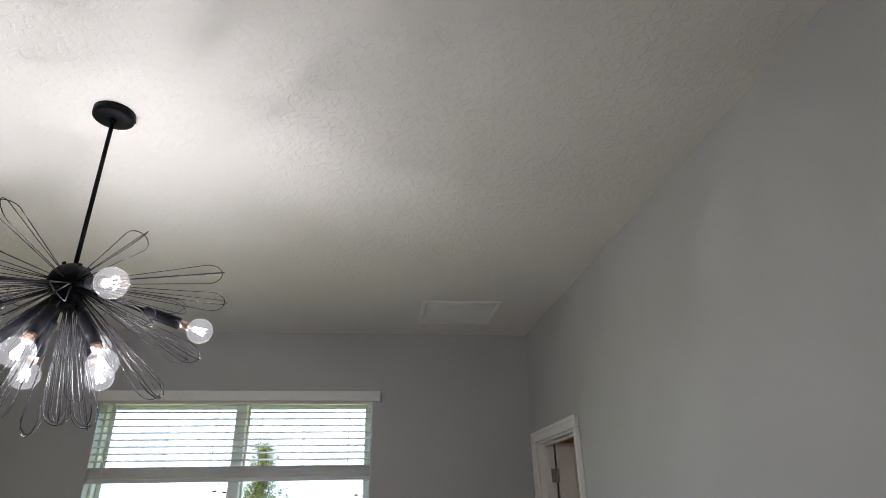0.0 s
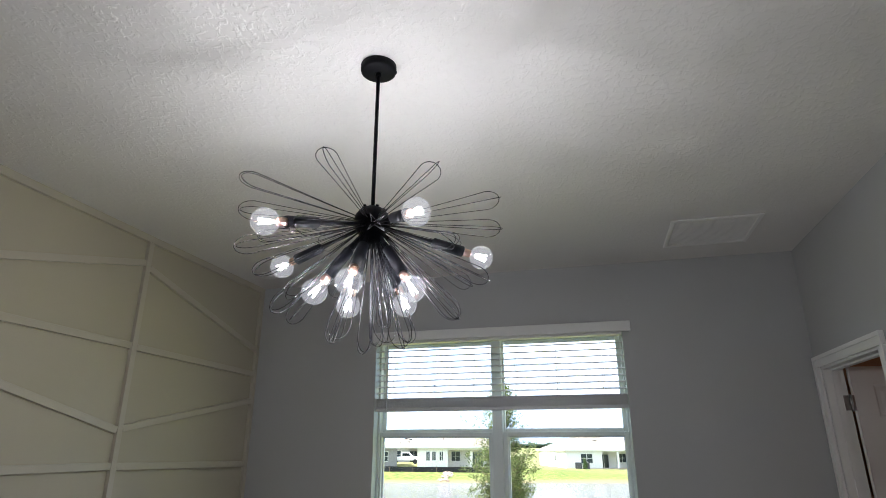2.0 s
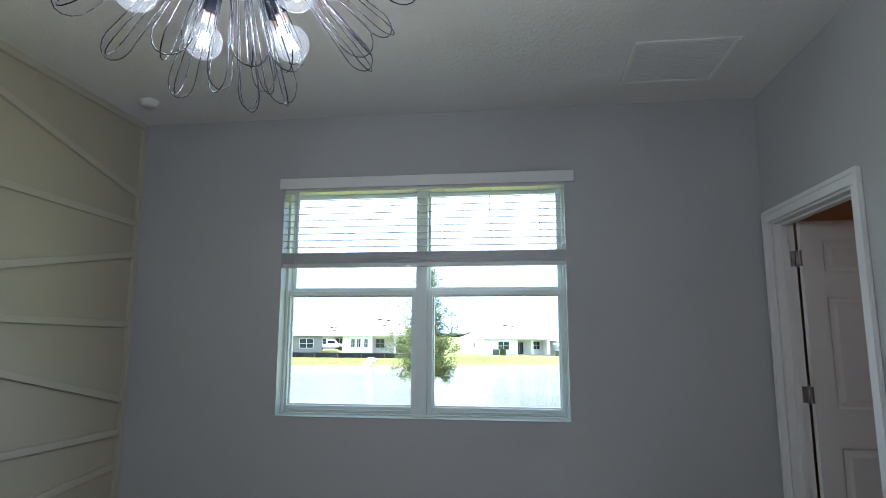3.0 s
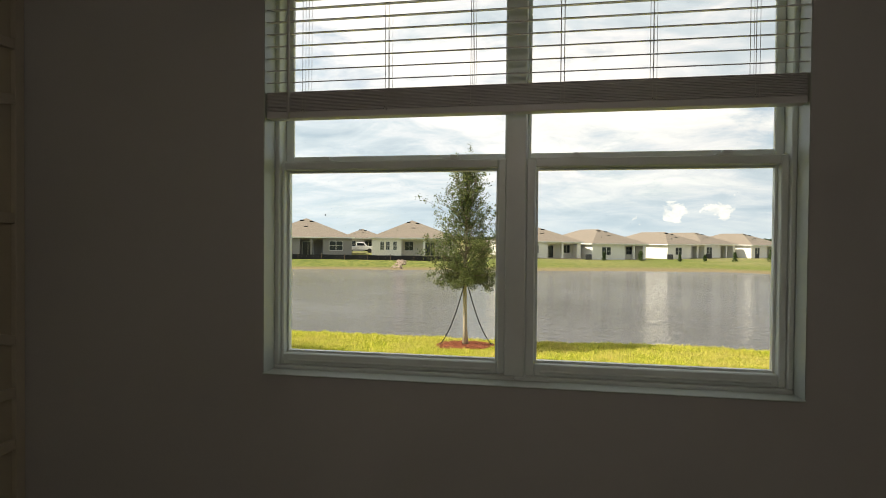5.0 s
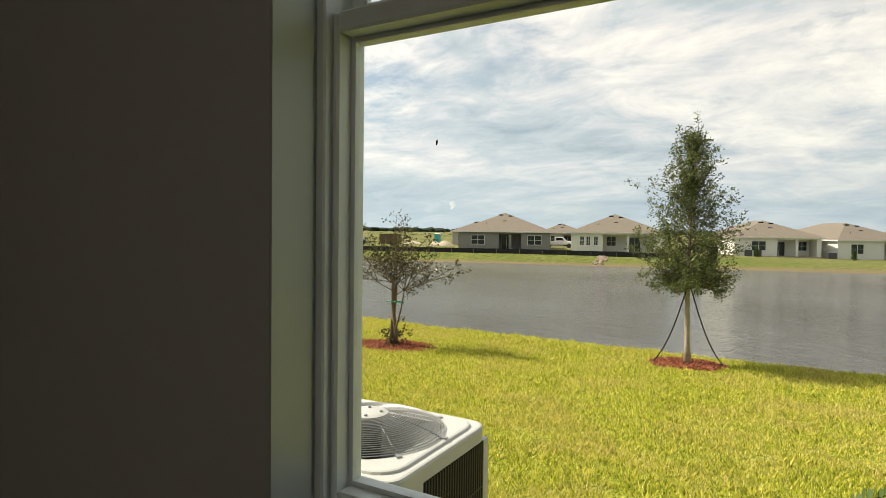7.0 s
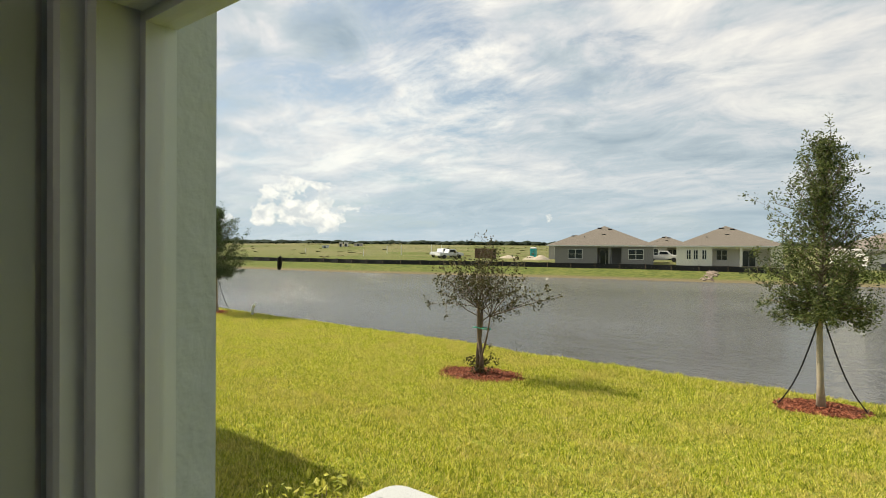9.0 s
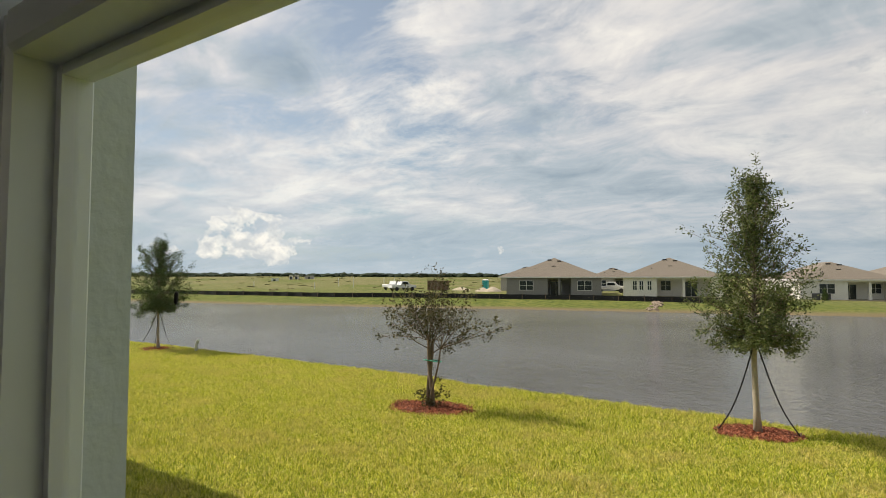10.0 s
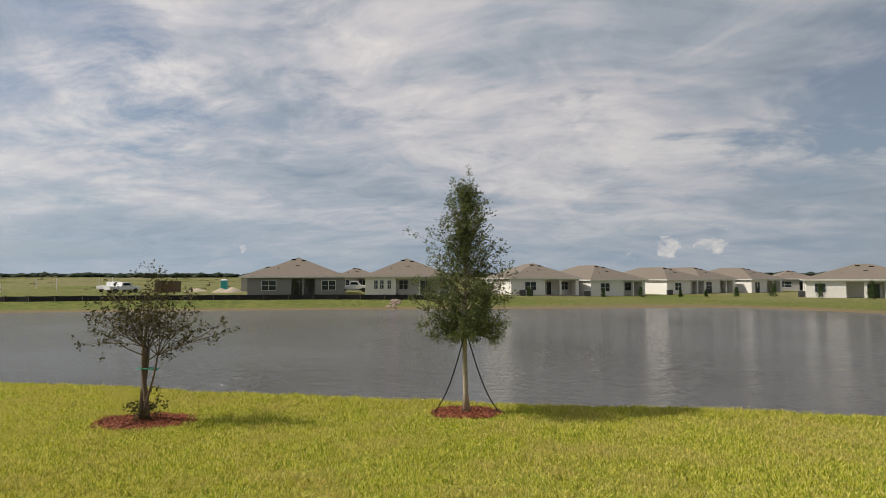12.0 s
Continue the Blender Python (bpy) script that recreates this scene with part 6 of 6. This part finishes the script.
def site_things():
    pickup(spot(102, -56.6), 68, "white pickup truck parked on the building site")
    pickup(spot(106, -60.6), 84, "white work truck behind the other")
    pickup(spot(103, -16.0), 15, "white pickup truck between two houses")
    x, y = spot(115, -43.6)
    t = thing("portable_toilet", "teal portable toilet on the building site", "portable toilet", (x, y, land_z(x, y)), turn=15)
    part("cabin", soft_box(-0.58, -0.58, 0, 0.58, 0.58, 2.05, 0.05), TEAL, t)
    bm = bmesh.new()
    rows = [[bm.verts.new((sx * r, sy * r, z)) for sx, sy in ((-1, -1), (1, -1), (1, 1), (-1, 1))] for r, z in ((0.62, 2.051), (0.60, 2.12), (0.35, 2.30))]
    for a, b in zip(rows, rows[1:]):
        for i in range(4):
            bm.faces.new((a[i], a[(i + 1) % 4], b[(i + 1) % 4], b[i]))
    bm.faces.new(rows[-1]), bm.faces.new(rows[0][::-1])
    part("roof", bm, PLASTIC, t, "white translucent roof")
    part("door", boxes((-0.40, -0.60, 0.08, 0.40, -0.581, 1.95)), TEAL, t)
    x, y = spot(106, -50.5)
    t = thing("skip_container", "rusty brown steel waste container", "container", (x, y, land_z(x, y)), turn=10)
    part("shell", soft_box(-1.9, -1.1, 0.1, 1.9, 1.1, 2.0, 0.04, 1), RUST, t)
    me = mesh_of("rib", boxes((-0.06, -1.16, 0.12, 0.06, -1.101, 1.98)), RUST)
    for k in range(6):
        shared("rib", me, t, Matrix.Translation((-1.75 + 0.7 * k, 0, 0)))
    part("top_rim", boxes((-1.96, -1.16, 2.001, 1.96, 1.16, 2.08)), RUST, t)
    rnd = random.Random(12)
    for dpt, acr, r, h in ((103, -37.6, 1.8, 1.0), (104, -40.0, 1.6, 0.8), (112, -48.0, 2.2, 0.7)):
        x, y = spot(dpt, acr)
        bm = bmesh.new()
        rings = []
        for k in range(7):
            q = r * (1 - k / 7)
            rings.append([bm.verts.new((q * (1 + 0.12 * rnd.random()) * math.cos(math.tau * i / 20), q * (1 + 0.12 * rnd.random()) * math.sin(math.tau * i / 20), h * (k / 6) ** 0.8 - 0.1)) for i in range(20)])
        for a, b in zip(rings, rings[1:]):
            for i in range(20):
                bm.faces.new((a[i], a[(i + 1) % 20], b[(i + 1) % 20], b[i]))
        bm.faces.new(rings[-1])
        s = part("sand_heap", bm, SAND)
        s.location = (x, y, land_z(x, y))
        tagged(s, "heap of pale sand on the building site", "sand heap", "sand heaps")
    # small structures and stakes far over the field
    for bearing, dist, w, hh, mat, label in ((-50.6, 235, 2.4, 0.9, PLASTIC, "low white site cabin on the open field"), (-49.1, 260, 1.3, 1.7, HOUSE_BEIGE, "pale concrete structure on the open field"), (-48.6, 262, 1.5, 1.7, HOUSE_BEIGE, "pale concrete structure on the open field"), (-47.4, 270, 4.0, 1.2, HOUSE_TAUPE, "long grey site cabin on the open field")):
        x, y = -1.37 + dist * math.sin(radians(bearing)), 4.92 + dist * math.cos(radians(bearing))
        t = thing("site_cabin", label, "site cabin", (x, y, land_z(x, y)), "far site cabins", "", 40)
        part("body", soft_box(-w / 2, -1.2, -0.2, w / 2, 1.2, hh, 0.05, 1), mat, t)
        part("roof", boxes((-w / 2 - 0.12, -1.32, hh + 0.001, w / 2 + 0.12, 1.32, hh + 0.14)), FASCIA, t)
        part("door", boxes((-0.45, -1.24, 0.0, 0.45, -1.201, hh * 0.75)), DARK_GLASS, t)
    for bearing, dist, hh in ((-46.9, 130, 1.5), (-44.6, 150, 2.0), (-43.2, 140, 2.4), (-40.2, 150, 2.4), (-39.2, 150, 2.4), (-38.7, 125, 1.2), (-52.5, 150, 1.4), (-35.1, 130, 1.6)):
        x, y = -1.37 + dist * math.sin(radians(bearing)), 4.92 + dist * math.cos(radians(bearing))
        bm = boxes((-0.05, -0.05, -0.2, 0.05, 0.05, hh))
        p = part("survey_stake", bm, FASCIA)
        p.location = (x, y, land_z(x, y))
        tagged(p, "thin white survey stake in the open field", "stake", "survey stakes")
    # stones of the drain outfall
    x0, y0 = spot(68.0, -6.1)
    t = thing("riprap", "pale stones of a drain outfall on the far bank", "stones", (x0, y0, land_z(x0, y0)))
    me = []
    for k in range(3):
        bm = bmesh.new()
        bmesh.ops.create_icosphere(bm, subdivisions=1, radius=0.20)
        for v in bm.verts:
            v.co *= 1 + rnd.uniform(-0.25, 0.2)
            v.co.z *= 0.6
        me.append(mesh_of("stone", bm, ROCK))
    for k in range(70):
        d, a = rnd.uniform(0, 8.0), rnd.gauss(0, 0.38)
        px, py = x0 + a - 0.15 * d, y0 + d - 0.5
        shared("stone", me[k % 3], t, pose(px - x0, py - y0, land_z(px, py) - land_z(x0, y0) + 0.03, 0, 0, rnd.uniform(0, 360)))
    # dark condensers beside the far houses and young shrubs along the far bank
    for dpt, acr in ((94.5, 13.0), (97.0, 24.2), (105, 41.2), (112, 51.5), (118, 64), (95, 14.3), (92, 57.2)):
        x, y = spot(dpt, acr)
        t = thing("air_conditioner", "dark grey condenser beside a far house", "air conditioner", (x, y, land_z(x, y)), "far condensers")
        part("cabinet", soft_box(-0.5, -0.4, 0, 0.5, 0.4, 0.95, 0.05, 1), AC_GRILLE, t)
        bm = bmesh.new()
        lathe(bm, [(0.0, 1.0), (0.3, 0.98), (0.34, 0.951)], 14)
        part("fan_guard", bm, AC_WIRE, t)
    for i, (dpt, acr, h) in enumerate(((93, 13.8, 1.5), (92, 25.5, 1.4), (92, 31.5, 1.7), (94, 38.6, 1.1), (95, 43.2, 1.1), (94, 47.7, 1.6), (92, 52.6, 2.2), (84, 54.9, 2.3), (80, 59.5, 2.6))):
        x, y = spot(dpt, acr)
        s = thing("young_shrub", "small dark evergreen on the far bank", "shrub", (x, y, land_z(x, y)), "young shrubs across the pond")
        bm = bmesh.new()
        tube(bm, [(0, 0, -0.05), (0, 0, h * 0.85)], [0.04, 0.012], 5)
        part("stem", bm, BARK_DARK, s)
        r2 = random.Random(i)
        an = [(Vector((r2.gauss(0, 0.16) * h * (1 - k / 14) * 0.8, r2.gauss(0, 0.16) * h * (1 - k / 14) * 0.8, h * (0.12 + 0.86 * k / 14))), 34) for k in range(14) for _ in range(2)]
        shared("foliage", leaves_mesh("foliage", an, r2, 0.16, OAK_LEAF_DARK, 0.06 * h, 0.6), s)


site_things()


def far_woods():
    """Low tree line and scattered scrub far over the fields."""
    rnd = random.Random(50)
    co, faces = [], []
    g = bmesh.new()
    bmesh.ops.create_icosphere(g, subdivisions=1, radius=1)
    base = [v.co.copy() for v in g.verts]
    tri = [[v.index for v in f.verts] for f in g.faces]
    g.free()

    def clump(x, y, r, h):
        z, k = land_z(x, y), len(co)
        for v in base:
            s = 1 + rnd.uniform(-0.3, 0.3)
            co.append((x + v.x * r * s, y + v.y * r * s, z + h * 0.45 + v.z * h * 0.55 * s))
        faces.extend([[k + i for i in f] for f in tri])

    for _ in range(2400):
        a = radians(rnd.uniform(-92, 62))
        d = rnd.uniform(820, 1050)
        clump(d * math.sin(a), d * math.cos(a), rnd.uniform(5, 12), rnd.uniform(3.5, 7.0))
    for a, d, h in ((-60, 330, 5.5), (-20.5, 300, 5.0), (24, 190, 4.6), (25.3, 200, 3.8)):
        clump(d * math.sin(radians(a)), d * math.cos(radians(a)), 2.2, h)
    me = bpy.data.meshes.new("far_woods")
    me.from_pydata(co, [], faces)
    me.materials.append(FARWOOD)
    tagged(new("far_woods", me), "low dark tree line beyond the open fields", "woods", "", "stuff")
    co.clear(), faces.clear()
    for _ in range(300):
        a = radians(rnd.uniform(-85, -26))
        d = rnd.uniform(110, 420) if rnd.random() < 0.6 else rnd.uniform(280, 360)
        clump(d * math.sin(a), d * math.cos(a), rnd.uniform(0.3, 0.9) * (1 + d / 400), rnd.uniform(0.08, 0.22) * (1 + d / 400))
    me = bpy.data.meshes.new("field_scrub")
    me.from_pydata(co, [], faces)
    me.materials.append(SCRUB)
    tagged(new("field_scrub", me), "dry low scrub scattered over the open field", "scrub", "", "stuff")


far_woods()


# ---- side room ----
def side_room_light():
    """Added warm ceiling light, unseen itself, assumed from the glow over the open door."""
    t = thing("ceiling_light", "small warm dome ceiling light assumed in the side room", "ceiling light", (2.2, 3.4, CZ))
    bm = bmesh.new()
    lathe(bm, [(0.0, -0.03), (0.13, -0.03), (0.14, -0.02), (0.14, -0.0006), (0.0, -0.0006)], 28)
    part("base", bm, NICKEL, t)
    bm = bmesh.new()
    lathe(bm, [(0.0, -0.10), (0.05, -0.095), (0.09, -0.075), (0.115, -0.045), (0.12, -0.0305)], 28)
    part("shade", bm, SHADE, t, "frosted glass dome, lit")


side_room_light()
